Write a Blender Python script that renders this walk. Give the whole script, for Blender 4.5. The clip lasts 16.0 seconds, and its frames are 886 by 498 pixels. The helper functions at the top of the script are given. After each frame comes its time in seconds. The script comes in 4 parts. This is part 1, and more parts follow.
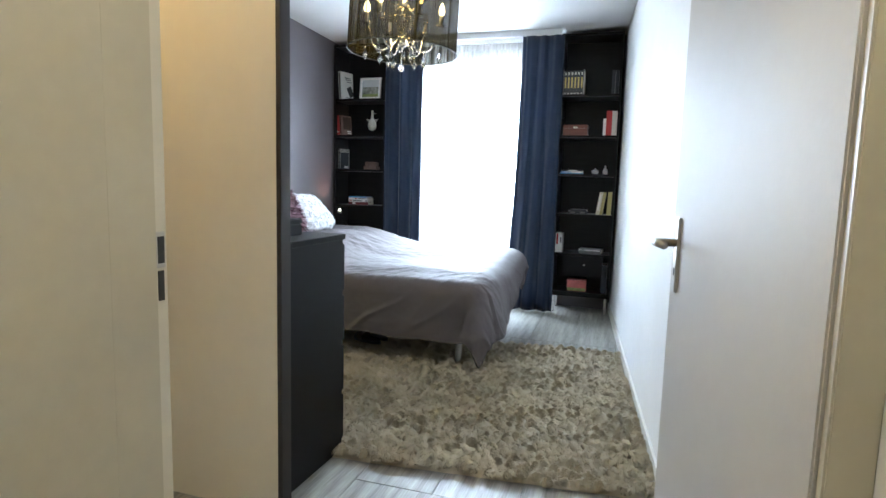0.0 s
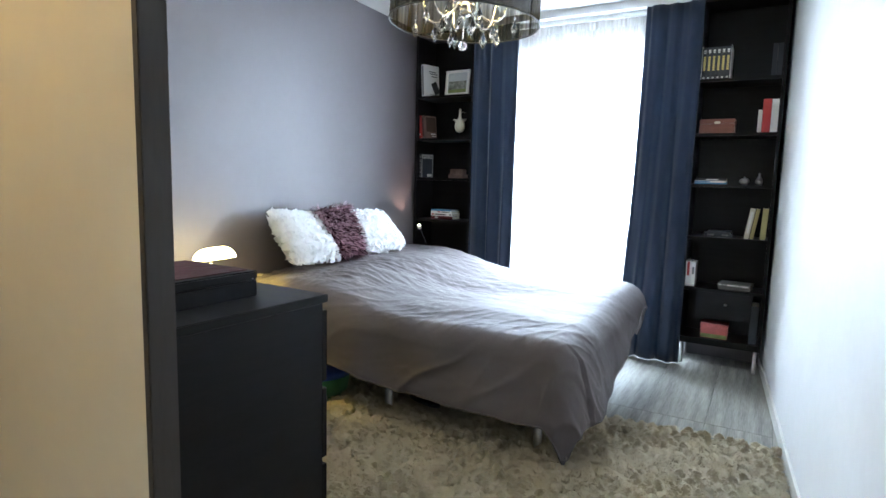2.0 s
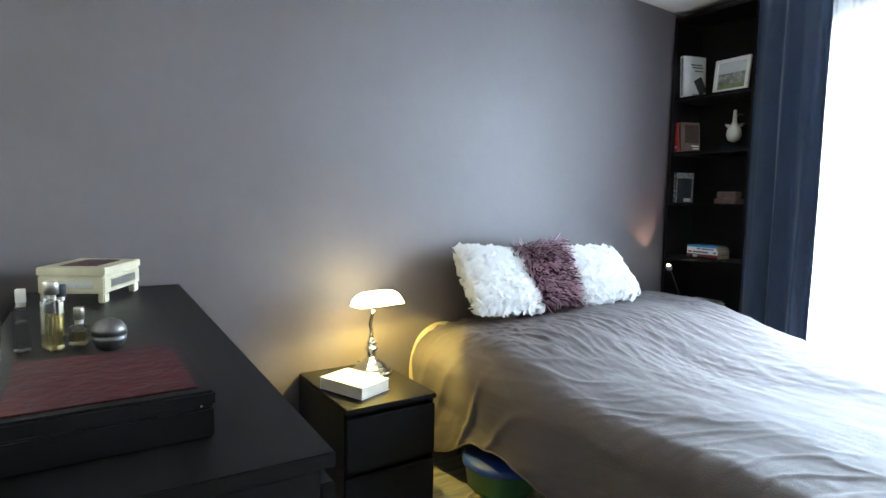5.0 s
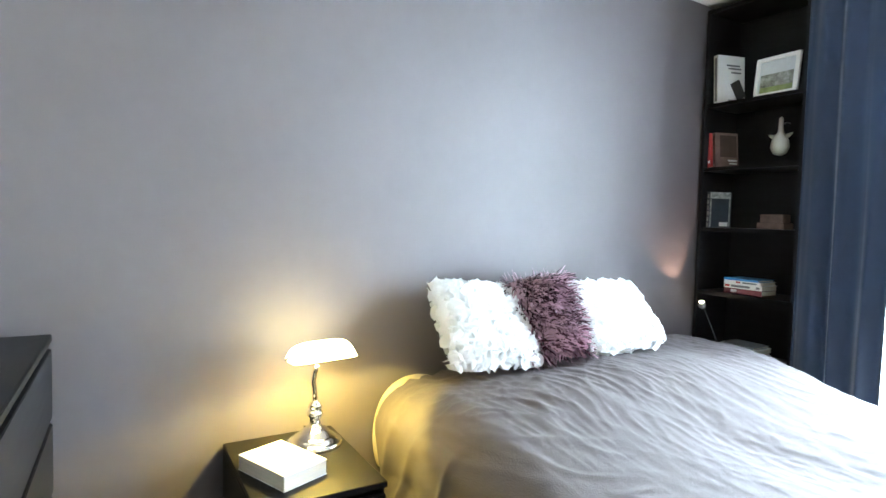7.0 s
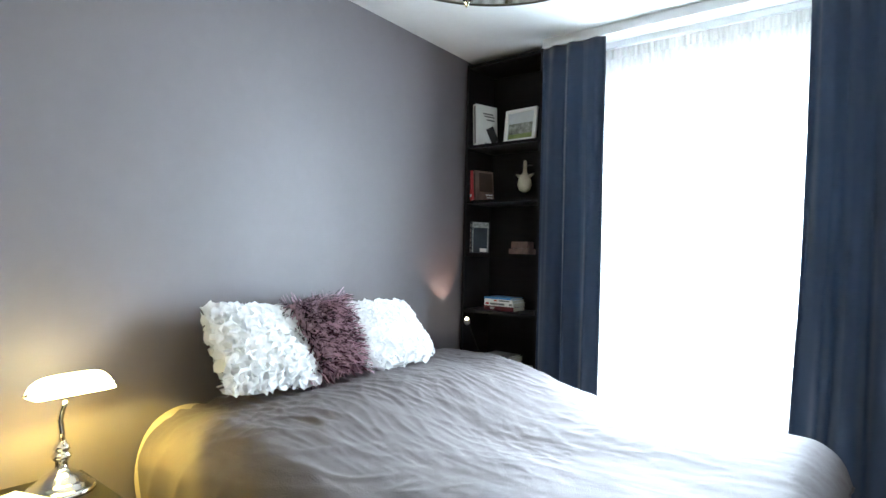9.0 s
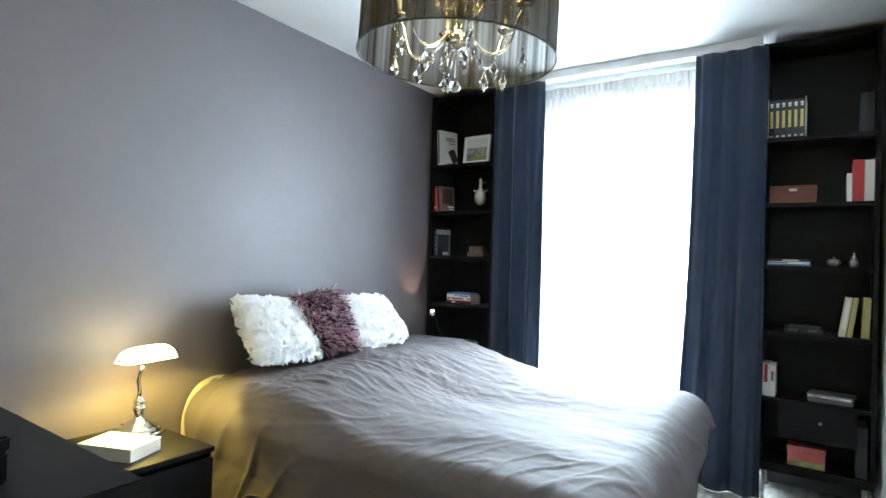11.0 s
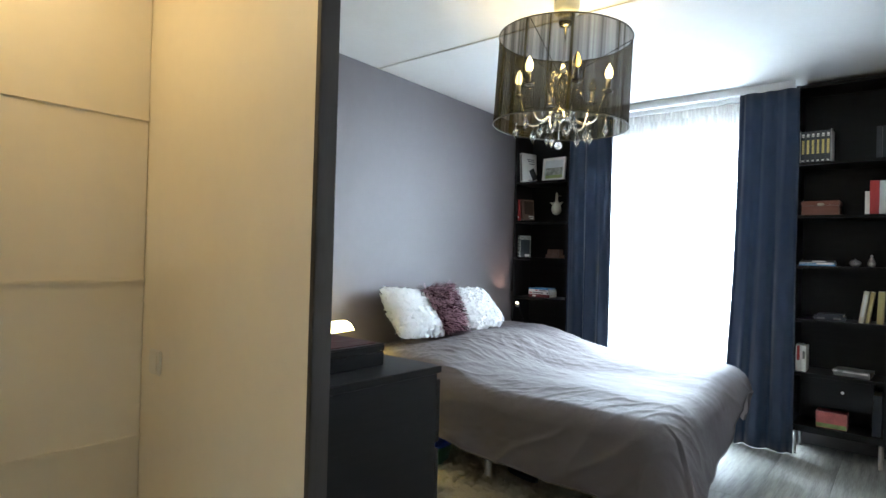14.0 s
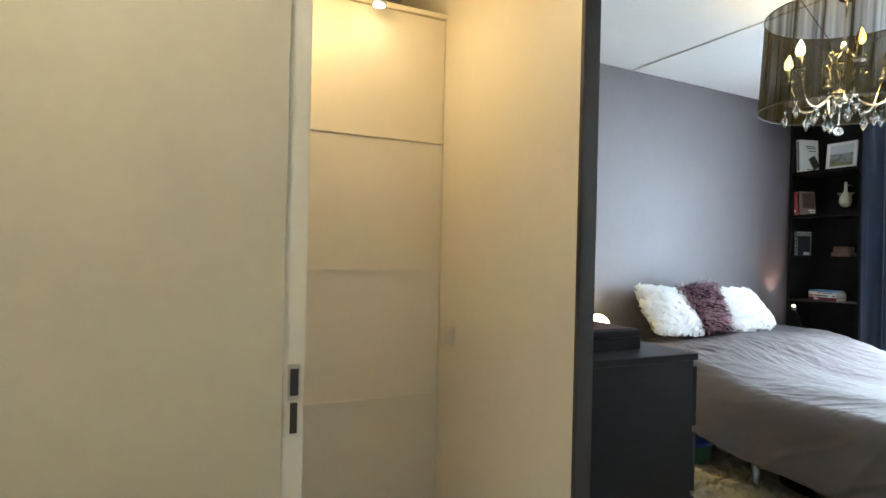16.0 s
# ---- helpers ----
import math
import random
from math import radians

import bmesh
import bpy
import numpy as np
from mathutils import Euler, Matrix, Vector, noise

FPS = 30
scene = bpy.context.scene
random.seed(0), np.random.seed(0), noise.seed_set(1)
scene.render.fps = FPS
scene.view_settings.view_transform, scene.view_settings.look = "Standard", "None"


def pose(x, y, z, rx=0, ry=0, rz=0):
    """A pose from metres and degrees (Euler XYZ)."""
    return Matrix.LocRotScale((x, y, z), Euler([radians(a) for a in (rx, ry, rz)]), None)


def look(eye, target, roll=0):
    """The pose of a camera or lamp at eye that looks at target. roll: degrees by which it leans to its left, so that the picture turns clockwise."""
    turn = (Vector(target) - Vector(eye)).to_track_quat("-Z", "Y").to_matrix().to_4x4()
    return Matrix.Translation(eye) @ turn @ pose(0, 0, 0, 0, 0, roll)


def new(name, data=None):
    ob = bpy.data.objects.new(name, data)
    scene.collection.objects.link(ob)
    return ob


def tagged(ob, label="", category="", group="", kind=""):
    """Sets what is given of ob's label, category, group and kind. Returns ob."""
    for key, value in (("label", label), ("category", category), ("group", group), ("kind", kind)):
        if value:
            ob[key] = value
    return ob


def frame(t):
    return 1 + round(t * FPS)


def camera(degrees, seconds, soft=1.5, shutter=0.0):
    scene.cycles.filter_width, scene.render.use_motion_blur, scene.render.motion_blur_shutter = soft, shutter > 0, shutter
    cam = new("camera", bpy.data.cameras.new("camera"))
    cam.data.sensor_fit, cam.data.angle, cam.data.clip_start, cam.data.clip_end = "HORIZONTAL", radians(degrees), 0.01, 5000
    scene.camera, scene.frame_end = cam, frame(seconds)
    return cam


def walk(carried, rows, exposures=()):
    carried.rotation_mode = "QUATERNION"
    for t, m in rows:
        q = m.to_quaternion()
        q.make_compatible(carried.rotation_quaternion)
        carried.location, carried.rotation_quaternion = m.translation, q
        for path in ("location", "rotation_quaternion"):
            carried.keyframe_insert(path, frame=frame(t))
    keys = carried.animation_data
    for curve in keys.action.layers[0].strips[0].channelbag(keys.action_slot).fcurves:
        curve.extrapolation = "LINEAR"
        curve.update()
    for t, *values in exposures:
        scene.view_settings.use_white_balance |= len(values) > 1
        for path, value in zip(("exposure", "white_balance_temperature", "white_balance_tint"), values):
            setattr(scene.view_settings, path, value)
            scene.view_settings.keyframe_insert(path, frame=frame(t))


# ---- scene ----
cam = camera(75.8, 16.0)
METRES, EYE, TILT, LEAN, TURN = 4.9, 1.21, 0.0, 0.0, 17.3
ROWS = [
    (0.0, 0.0, 0.0, 0.0, 0.19, -6.63, -1.59),
    (0.5, 0.0167, 0.0541, 0.0037, 5.28, -6.77, -1.52),
    (1.0, 0.0365, 0.0982, 0.0078, 10.71, -7.0, -1.45),
    (1.5, 0.0413, 0.1561, 0.0142, 12.09, -6.93, -1.46),
    (2.0, 0.0441, 0.2069, 0.0177, 12.53, -6.77, -1.49),
    (2.5, 0.0505, 0.2603, 0.0208, 13.96, -6.37, -1.54),
    (3.0, 0.0477, 0.3088, 0.0205, 17.15, -5.97, -1.52),
    (3.5, 0.044, 0.3394, 0.0187, 22.2, -5.76, -1.38),
    (4.0, 0.0417, 0.354, 0.0199, 30.65, -5.83, -1.22),
    (6.5, 0.0057, 0.4992, 0.0298, 42.37, -4.25, -1.46),
    (7.0, -0.0026, 0.5203, 0.0295, 42.34, -3.27, -1.41),
    (7.5, 0.0001, 0.5256, 0.0274, 39.88, -2.12, -1.48),
    (8.0, 0.0119, 0.5235, 0.0264, 33.42, -0.67, -1.45),
    (8.5, 0.0172, 0.5175, 0.0246, 26.38, 0.17, -1.48),
    (9.0, 0.0189, 0.5043, 0.0227, 21.33, 0.42, -1.58),
    (11.5, 0.0571, 0.3114, 0.0254, 16.62, 0.72, -1.62),
    (12.0, 0.0584, 0.2619, 0.0293, 16.39, 0.73, -1.59),
    (12.5, 0.0494, 0.2159, 0.0259, 16.18, 0.67, -1.61),
    (13.0, 0.0436, 0.1782, 0.0269, 16.16, 0.65, -1.68),
    (13.5, 0.0499, 0.1573, 0.0267, 17.32, 0.59, -1.68),
    (14.0, 0.0556, 0.1514, 0.0271, 22.21, 0.47, -1.55),
    (14.5, 0.0559, 0.1475, 0.0236, 28.24, 0.34, -1.45),
    (15.0, 0.0641, 0.1295, 0.0197, 33.39, 0.23, -1.38),
    (15.5, 0.0734, 0.1126, 0.0205, 38.46, 0.08, -1.39),
    (16.0, 0.0818, 0.0982, 0.022, 46.98, -0.04, -1.34),
]
EXPOSURES = [(0.0, 0.72, 6300, 12), (1.0, 0.74, 6300, 12), (2.0, 0.70, 6300, 12), (2.5, 0.78, 6300, 11), (3.5, 0.74, 6250, 10), (4.0, 0.37, 6250, 11), (6.5, 1.24, 6450, 8), (7.0, 1.28, 6480, 8), (7.5, 1.28, 6480, 8), (8.5, 0.98, 6500, 9), (9.0, 0.80, 6550, 9), (11.5, 0.68, 6500, 7), (13.5, 0.52, 6500, 8), (14.0, 0.48, 6500, 10), (15.0, 0.36, 6600, 10), (16.0, 0.66, 6550, 10)]
walk(cam, [(t, pose(0, 0, EYE, TILT, LEAN, TURN) @ pose(METRES * x, METRES * y, METRES * z, 90 + pitch, roll, yaw)) for t, x, y, z, yaw, pitch, roll in ROWS], EXPOSURES)

# ---- world and large lights ----
world = bpy.data.worlds.new("world")
scene.world = world
world.use_nodes = True
wn = world.node_tree.nodes
sky = wn.new("ShaderNodeTexSky")
sky.sky_type, sky.sun_disc = "NISHITA", False
sky.sun_elevation, sky.sun_rotation = radians(38), radians(20)
world.node_tree.links.new(sky.outputs[0], wn["Background"].inputs[0])
wn["Background"].inputs[1].default_value = 0.12


def lamp(name, kind, m, energy, colour, **more):
    data = bpy.data.lights.new(name, kind)
    data.energy, data.color = energy, colour
    for key, value in more.items():
        if key == "radius":
            data.shadow_soft_size = value
        elif key == "size":
            data.shape, data.size, data.size_y = "RECTANGLE", value[0], value[1]
        elif key == "spot":
            data.spot_size, data.spot_blend = radians(value), 0.6
        elif key == "angle":
            data.angle = radians(value)
    ob = new(name, data)
    ob.matrix_world = m
    return ob


lamp("sun", "SUN", look((0, 0, 0), (-0.35, -0.85, -0.75)), 0.8, (1.0, 0.96, 0.9), angle=15)
lamp("window_daylight", "AREA", look((-1.475, 6.78, 2.0), (-1.46, 5.78, 1.48)), 1550, (0.66, 0.83, 1.0), size=(3.6, 2.6))
lamp("chandelier_glow", "POINT", pose(-1.345, 3.383, 2.32), 9.5, (1.0, 0.72, 0.26), radius=0.09)
lamp("desk_lamp_glow", "POINT", pose(-2.661, 3.066, 0.900), 15, (1.0, 0.77, 0.16), radius=0.008)
lamp("wardrobe_glow", "POINT", pose(-1.66, 1.15, 2.28), 4.7, (1.0, 0.72, 0.34), radius=0.05)
lamp("reading_glow", "SPOT", look((-2.83, 5.36, 0.90), (-2.93, 5.25, 1.3)), 7, (1.0, 0.66, 0.5), radius=0.01, spot=70)
# fill light for the hall, whose own lamp is never in view
lamp("hall_fill", "POINT", pose(-0.25, 0.36, 2.48), 13, (1.0, 0.97, 0.90), radius=0.09)


# ---- materials ----
def mat(name, colour, rough=0.6, metal=0.0, var=0.12, scale=8.0, bump=0.0, bscale=120.0, stretch=(1, 1, 1), sheen=0.0, coat=0.0, second=None, island=0.0):
    m = bpy.data.materials.new(name)
    m.use_nodes = True
    nt, b = m.node_tree, m.node_tree.nodes["Principled BSDF"]
    n, l = nt.nodes, nt.links
    b.inputs["Roughness"].default_value, b.inputs["Metallic"].default_value = rough, metal
    b.inputs["Sheen Weight"].default_value, b.inputs["Coat Weight"].default_value = sheen, coat
    tc, mp = n.new("ShaderNodeTexCoord"), n.new("ShaderNodeMapping")
    mp.inputs["Scale"].default_value = stretch
    l.new(tc.outputs["Object"], mp.inputs[0])
    a, c = n.new("ShaderNodeTexNoise"), n.new("ShaderNodeTexNoise")
    a.inputs["Scale"].default_value, a.inputs["Detail"].default_value = scale, 6
    c.inputs["Scale"].default_value, c.inputs["Detail"].default_value = scale * 7, 3
    l.new(mp.outputs[0], a.inputs[0]), l.new(mp.outputs[0], c.inputs[0])
    add = n.new("ShaderNodeMix")
    add.data_type = "FLOAT"
    add.inputs[0].default_value = 0.35
    l.new(a.outputs[0], add.inputs[2]), l.new(c.outputs[0], add.inputs[3])
    ramp = n.new("ShaderNodeValToRGB")
    lo = [max(0, v * (1 - var)) for v in colour]
    hi = second or [min(1, v * (1 + var)) for v in colour]
    ramp.color_ramp.elements[0].position, ramp.color_ramp.elements[1].position = 0.33, 0.67
    ramp.color_ramp.elements[0].color, ramp.color_ramp.elements[1].color = (*lo, 1), (*hi, 1)
    level = add.outputs[0]
    if island:
        geo, mx = n.new("ShaderNodeNewGeometry"), n.new("ShaderNodeMix")
        mx.data_type = "FLOAT"
        mx.inputs[0].default_value = island
        l.new(level, mx.inputs[2]), l.new(geo.outputs["Random Per Island"], mx.inputs[3])
        level = mx.outputs[0]
    l.new(level, ramp.inputs[0]), l.new(ramp.outputs[0], b.inputs["Base Color"])
    if rough > 0.08:
        rr = n.new("ShaderNodeMapRange")
        rr.inputs[3].default_value, rr.inputs[4].default_value = rough * 0.88, min(1, rough * 1.12)
        l.new(add.outputs[0], rr.inputs[0]), l.new(rr.outputs[0], b.inputs["Roughness"])
    if bump:
        t, bp = n.new("ShaderNodeTexNoise"), n.new("ShaderNodeBump")
        t.inputs["Scale"].default_value, t.inputs["Detail"].default_value = bscale, 4
        bp.inputs["Strength"].default_value, bp.inputs["Distance"].default_value = bump, 0.01
        l.new(mp.outputs[0], t.inputs[0]), l.new(t.outputs[0], bp.inputs["Height"]), l.new(bp.outputs[0], b.inputs["Normal"])
    return m


def glow(name, colour, strength):
    m = bpy.data.materials.new(name)
    m.use_nodes = True
    b = m.node_tree.nodes["Principled BSDF"]
    b.inputs["Base Color"].default_value = (*colour, 1)
    b.inputs["Emission Color"].default_value, b.inputs["Emission Strength"].default_value = (*colour, 1), strength
    return m


def glass(name, colour=(1, 1, 1), rough=0.0, ior=1.5):
    m = bpy.data.materials.new(name)
    m.use_nodes = True
    b = m.node_tree.nodes["Principled BSDF"]
    b.inputs["Base Color"].default_value, b.inputs["Roughness"].default_value = (*colour, 1), rough
    b.inputs["Transmission Weight"].default_value, b.inputs["IOR"].default_value = 1.0, ior
    return m


def sheer(name, colour, clear, streak=(60, 60, 0.4), spread=0.25, translucent=True):
    """Thin woven cloth: part open weave, part scattering threads."""
    m = bpy.data.materials.new(name)
    m.use_nodes = True
    n, l = m.node_tree.nodes, m.node_tree.links
    n.remove(n["Principled BSDF"])
    out = n["Material Output"]
    tc, mp, nz = n.new("ShaderNodeTexCoord"), n.new("ShaderNodeMapping"), n.new("ShaderNodeTexNoise")
    mp.inputs["Scale"].default_value = streak
    nz.inputs["Scale"].default_value, nz.inputs["Detail"].default_value = 1.0, 5
    l.new(tc.outputs["Object"], mp.inputs[0]), l.new(mp.outputs[0], nz.inputs[0])
    rng = n.new("ShaderNodeMapRange")
    rng.inputs[1].default_value, rng.inputs[2].default_value = 0.3, 0.7
    rng.inputs[3].default_value, rng.inputs[4].default_value = clear - spread, clear + spread
    l.new(nz.outputs[0], rng.inputs[0])
    d, t, tr = n.new("ShaderNodeBsdfDiffuse"), n.new("ShaderNodeBsdfTranslucent"), n.new("ShaderNodeBsdfTransparent")
    d.inputs[0].default_value = t.inputs[0].default_value = (*colour, 1)
    half, mix = n.new("ShaderNodeMixShader"), n.new("ShaderNodeMixShader")
    half.inputs[0].default_value = 0.4 if translucent else 0.25
    l.new(d.outputs[0], half.inputs[1]), l.new(t.outputs[0], half.inputs[2])
    l.new(rng.outputs[0], mix.inputs[0]), l.new(half.outputs[0], mix.inputs[1]), l.new(tr.outputs[0], mix.inputs[2])
    l.new(mix.outputs[0], out.inputs[0])
    return m


M_WALL_W = mat("white_wall_paint", (0.82, 0.82, 0.82), 0.6, var=0.03, scale=3, bump=0.12, bscale=160)
M_WALL_P = mat("mauve_wall_paint", (0.130, 0.114, 0.120), 0.55, var=0.05, scale=2.5, bump=0.05, bscale=170)
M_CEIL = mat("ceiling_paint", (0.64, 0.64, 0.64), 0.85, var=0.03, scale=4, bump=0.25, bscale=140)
M_JOINT = mat("ceiling_joint", (0.52, 0.51, 0.49), 0.9, var=0.2)
M_CREAM = mat("cream_panel", (0.74, 0.665, 0.51), 0.42, var=0.025, scale=3, bump=0.04, bscale=50)
M_FRAME = mat("door_frame_paint", (0.52, 0.48, 0.37), 0.45, var=0.05, scale=5)
M_HALL = mat("hall_wall_paint", (0.53, 0.475, 0.395), 0.6, var=0.05, scale=3, bump=0.06, bscale=120)
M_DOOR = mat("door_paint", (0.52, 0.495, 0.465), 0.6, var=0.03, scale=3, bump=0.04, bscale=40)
M_BASE = mat("baseboard_paint", (0.74, 0.73, 0.69), 0.45, var=0.05)
M_BLACK = mat("black_brown_veneer", (0.011, 0.0108, 0.0125), 0.42, var=0.14, scale=5, stretch=(1, 1, 10), bump=0.06, bscale=60)
M_BLACK.node_tree.nodes["Principled BSDF"].inputs["Specular IOR Level"].default_value = 0.15
M_BLACKH = mat("black_brown_veneer_flat", (0.008, 0.0078, 0.0085), 0.38, var=0.14, scale=5, stretch=(1, 12, 12), bump=0.05, bscale=50)
M_BLACKH.node_tree.nodes["Principled BSDF"].inputs["Specular IOR Level"].default_value = 0.16
M_STRIP = mat("dark_edge_board", (0.035, 0.03, 0.028), 0.55, var=0.25, scale=6, stretch=(3, 3, 0.4))
M_PLANK = mat("grey_laminate", (0.23, 0.222, 0.195), 0.42, var=0.4, scale=4, stretch=(6, 0.35, 1), bump=0.06, bscale=30, second=(0.44, 0.43, 0.385))
M_GAP = mat("floor_joint", (0.10, 0.10, 0.095), 0.9)
M_RUG = mat("cream_shag", (0.52, 0.445, 0.31), 0.95, var=0.08, scale=10, sheen=0.2, island=0.10)
M_DUVET = mat("mauve_duvet", (0.102, 0.085, 0.087), 0.75, var=0.07, scale=5, bump=0.25, bscale=220, sheen=0.05)
M_DUVET_IN = mat("duvet_lining", (0.26, 0.22, 0.21), 0.85, var=0.06)
M_LINEN = mat("cream_linen", (0.42, 0.37, 0.28), 0.85, var=0.06, bump=0.2, bscale=200)
M_SHEET = mat("mattress_cloth", (0.45, 0.42, 0.40), 0.85, var=0.08, bump=0.2, bscale=200)
M_CURT = mat("navy_velvet", (0.018, 0.030, 0.060), 0.85, var=0.12, scale=6, sheen=0.35)
# bluish translucency mixed in to stand for the window's glare over the curtains
cn, cl = M_CURT.node_tree.nodes, M_CURT.node_tree.links
thin, both = cn.new("ShaderNodeBsdfTranslucent"), cn.new("ShaderNodeMixShader")
thin.inputs[0].default_value, both.inputs[0].default_value = (0.046, 0.074, 0.110, 1), 0.26
cl.new(cn["Principled BSDF"].outputs[0], both.inputs[1]), cl.new(thin.outputs[0], both.inputs[2])
cl.new(both.outputs[0], cn["Material Output"].inputs[0])
M_NET = sheer("white_net", (0.84, 0.82, 0.77), 0.48, (45, 45, 0.6), 0.1)
M_SHADE = sheer("black_string_shade", (0.030, 0.026, 0.013), 0.21, (34, 34, 0.25), 0.20, False)
M_CHROME = mat("polished_chrome", (0.72, 0.70, 0.66), 0.12, 1.0, var=0.04)
M_STEEL = mat("brushed_steel", (0.55, 0.53, 0.50), 0.32, 1.0, var=0.06, stretch=(1, 1, 8))
M_SILVER = mat("worn_silver", (0.42, 0.41, 0.40), 0.3, 1.0, var=0.2, scale=20)
M_PEWTER = mat("dark_pewter", (0.17, 0.165, 0.16), 0.42, 0.9, var=0.2, scale=20)
M_CRYSTAL = glass("cut_crystal", (1, 1, 1), 0.0, 1.6)
M_BULB = glow("lit_candle_bulb", (1.0, 0.80, 0.34), 14)
M_FIL = glass("amber_bulb", (0.95, 0.70, 0.32), 0.05, 1.2)
M_LAMPSHADE = glow("lit_opal_glass", (1.0, 0.82, 0.34), 16)
M_SPOTLENS = glow("lit_lens", (1.0, 0.85, 0.6), 30)
M_WHITE = sheer("white_petals", (0.93, 0.93, 0.93), 0.0, (20, 20, 20), 0.0)
# pale pink on random strands stands for highlights on shiny ribbon
M_PURPLE = mat("plum_ribbon_with_glints", (0.11, 0.03, 0.055), 0.22, var=0.5, scale=30, second=(0.62, 0.42, 0.49), island=0.75)
M_PAPER = mat("white_card", (0.74, 0.73, 0.70), 0.6, var=0.05)
M_PAGES = mat("book_pages", (0.62, 0.57, 0.47), 0.85, var=0.12, scale=6, stretch=(1, 1, 40))
M_RED = mat("red_cloth", (0.42, 0.03, 0.03), 0.55, var=0.15)
M_GREYB = mat("grey_cover", (0.16, 0.16, 0.16), 0.5, var=0.3)
M_DARKB = mat("dark_cover", (0.025, 0.03, 0.04), 0.45, var=0.3)
M_BLUEB = mat("blue_cover", (0.03, 0.22, 0.50), 0.4, var=0.25)
M_YELB = mat("ochre_cover", (0.45, 0.38, 0.16), 0.55, var=0.15)
M_CREAMB = mat("cream_cover", (0.62, 0.58, 0.46), 0.55, var=0.1)
M_GOLD = mat("gold_print", (0.62, 0.50, 0.18), 0.4, 0.6, var=0.15)
M_INK = mat("black_print_and_hole_shade", (0.03, 0.03, 0.03), 0.6)
M_BROWN = mat("red_brown_wood", (0.17, 0.055, 0.035), 0.4, var=0.25, stretch=(1, 8, 8))
M_BURG = mat("burgundy_leather", (0.055, 0.009, 0.012), 0.45, var=0.3, scale=16, bump=0.4, bscale=35)
M_UMBER = mat("worn_umber", (0.15, 0.095, 0.075), 0.6, var=0.35, scale=24)
M_MAROON = mat("maroon_cover", (0.13, 0.02, 0.025), 0.5, var=0.2)
M_LICHEN = mat("mottled_pale_print", (0.17, 0.18, 0.16), 0.6, var=0.5, scale=60, second=(0.42, 0.43, 0.40))
M_BURG.node_tree.nodes["Principled BSDF"].inputs["Specular IOR Level"].default_value = 0.2
M_PINK = mat("pink_print_card", (0.50, 0.13, 0.12), 0.5, var=0.3, scale=14)
M_LEAF = mat("green_print_card", (0.22, 0.30, 0.10), 0.5, var=0.4, scale=20)
M_LAND = mat("landscape_print", (0.16, 0.18, 0.12), 0.5, var=0.6, scale=26, second=(0.42, 0.43, 0.40))
M_SKYP = mat("pale_print", (0.55, 0.58, 0.60), 0.5, var=0.06)
M_MEADOW = mat("meadow_print", (0.20, 0.25, 0.09), 0.5, var=0.3, scale=20)
M_CERAM = mat("white_ceramic", (0.62, 0.62, 0.54), 0.35, var=0.08)
M_GBOX = mat("green_plastic", (0.03, 0.15, 0.06), 0.4, var=0.1)
M_BLID = mat("blue_plastic", (0.015, 0.05, 0.28), 0.4, var=0.1)
M_IVORY = mat("ivory_wood", (0.55, 0.50, 0.36), 0.5, var=0.1)
M_PERFUME = glass("clear_perfume_glass", (0.95, 0.97, 0.96), 0.03, 1.45)
M_AMBERG = glass("amber_perfume", (0.85, 0.70, 0.30), 0.02, 1.35)
M_MAGENTA = glass("magenta_perfume", (0.55, 0.08, 0.22), 0.02, 1.4)
M_PANE = glass("window_glass", (1, 1, 1), 0.0, 1.45)
M_PVC = mat("white_window_frame", (0.75, 0.75, 0.74), 0.4, var=0.03)
M_SWITCH = mat("switch_plastic", (0.66, 0.62, 0.52), 0.35, var=0.03)
M_CABLE = mat("black_cable", (0.015, 0.015, 0.015), 0.5)
M_FIELD = mat("outdoor_paving", (0.2, 0.2, 0.19), 0.9, var=0.2)
M_SHOE = mat("brown_slipper", (0.06, 0.035, 0.025), 0.8, var=0.2)


# ---- mesh helpers ----
def finish(name, bm, material, smooth=False):
    me = bpy.data.meshes.new(name)
    if smooth:
        for f in bm.faces:
            f.smooth = True
    bm.normal_update()
    bm.to_mesh(me)
    bm.free()
    for m in material if isinstance(material, (list, tuple)) else [material]:
        me.materials.append(m)
    return me


def part(name, bm, material, parent=None, label="", smooth=False):
    ob = new(name, finish(name, bm, material, smooth))
    if parent is not None:
        ob.parent = parent
    if label:
        tagged(ob, label)
    return ob


def thing(name, m, label, category, group="", kind=""):
    ob = new(name)
    ob.empty_display_size = 0.1
    ob.matrix_world = m
    return tagged(ob, label, category, group, kind)


def box(x0, x1, y0, y1, z0, z1, bevel=0.0, bm=None, seg=2):
    own = bmesh.new()
    bmesh.ops.create_cube(own, size=1, matrix=Matrix.Translation(((x0 + x1) / 2, (y0 + y1) / 2, (z0 + z1) / 2)) @ Matrix.Diagonal((abs(x1 - x0), abs(y1 - y0), abs(z1 - z0), 1)))
    if bevel:
        bmesh.ops.bevel(own, geom=own.edges[:], offset=bevel, segments=seg, affect="EDGES")
    return merge(bm, own)


def merge(bm, own):
    if bm is None:
        return own
    me = bpy.data.meshes.new("joined")
    own.to_mesh(me)
    own.free()
    bm.from_mesh(me)
    bpy.data.meshes.remove(me)
    return bm


def moved(bm, m):
    bmesh.ops.transform(bm, matrix=m, verts=bm.verts)
    return bm


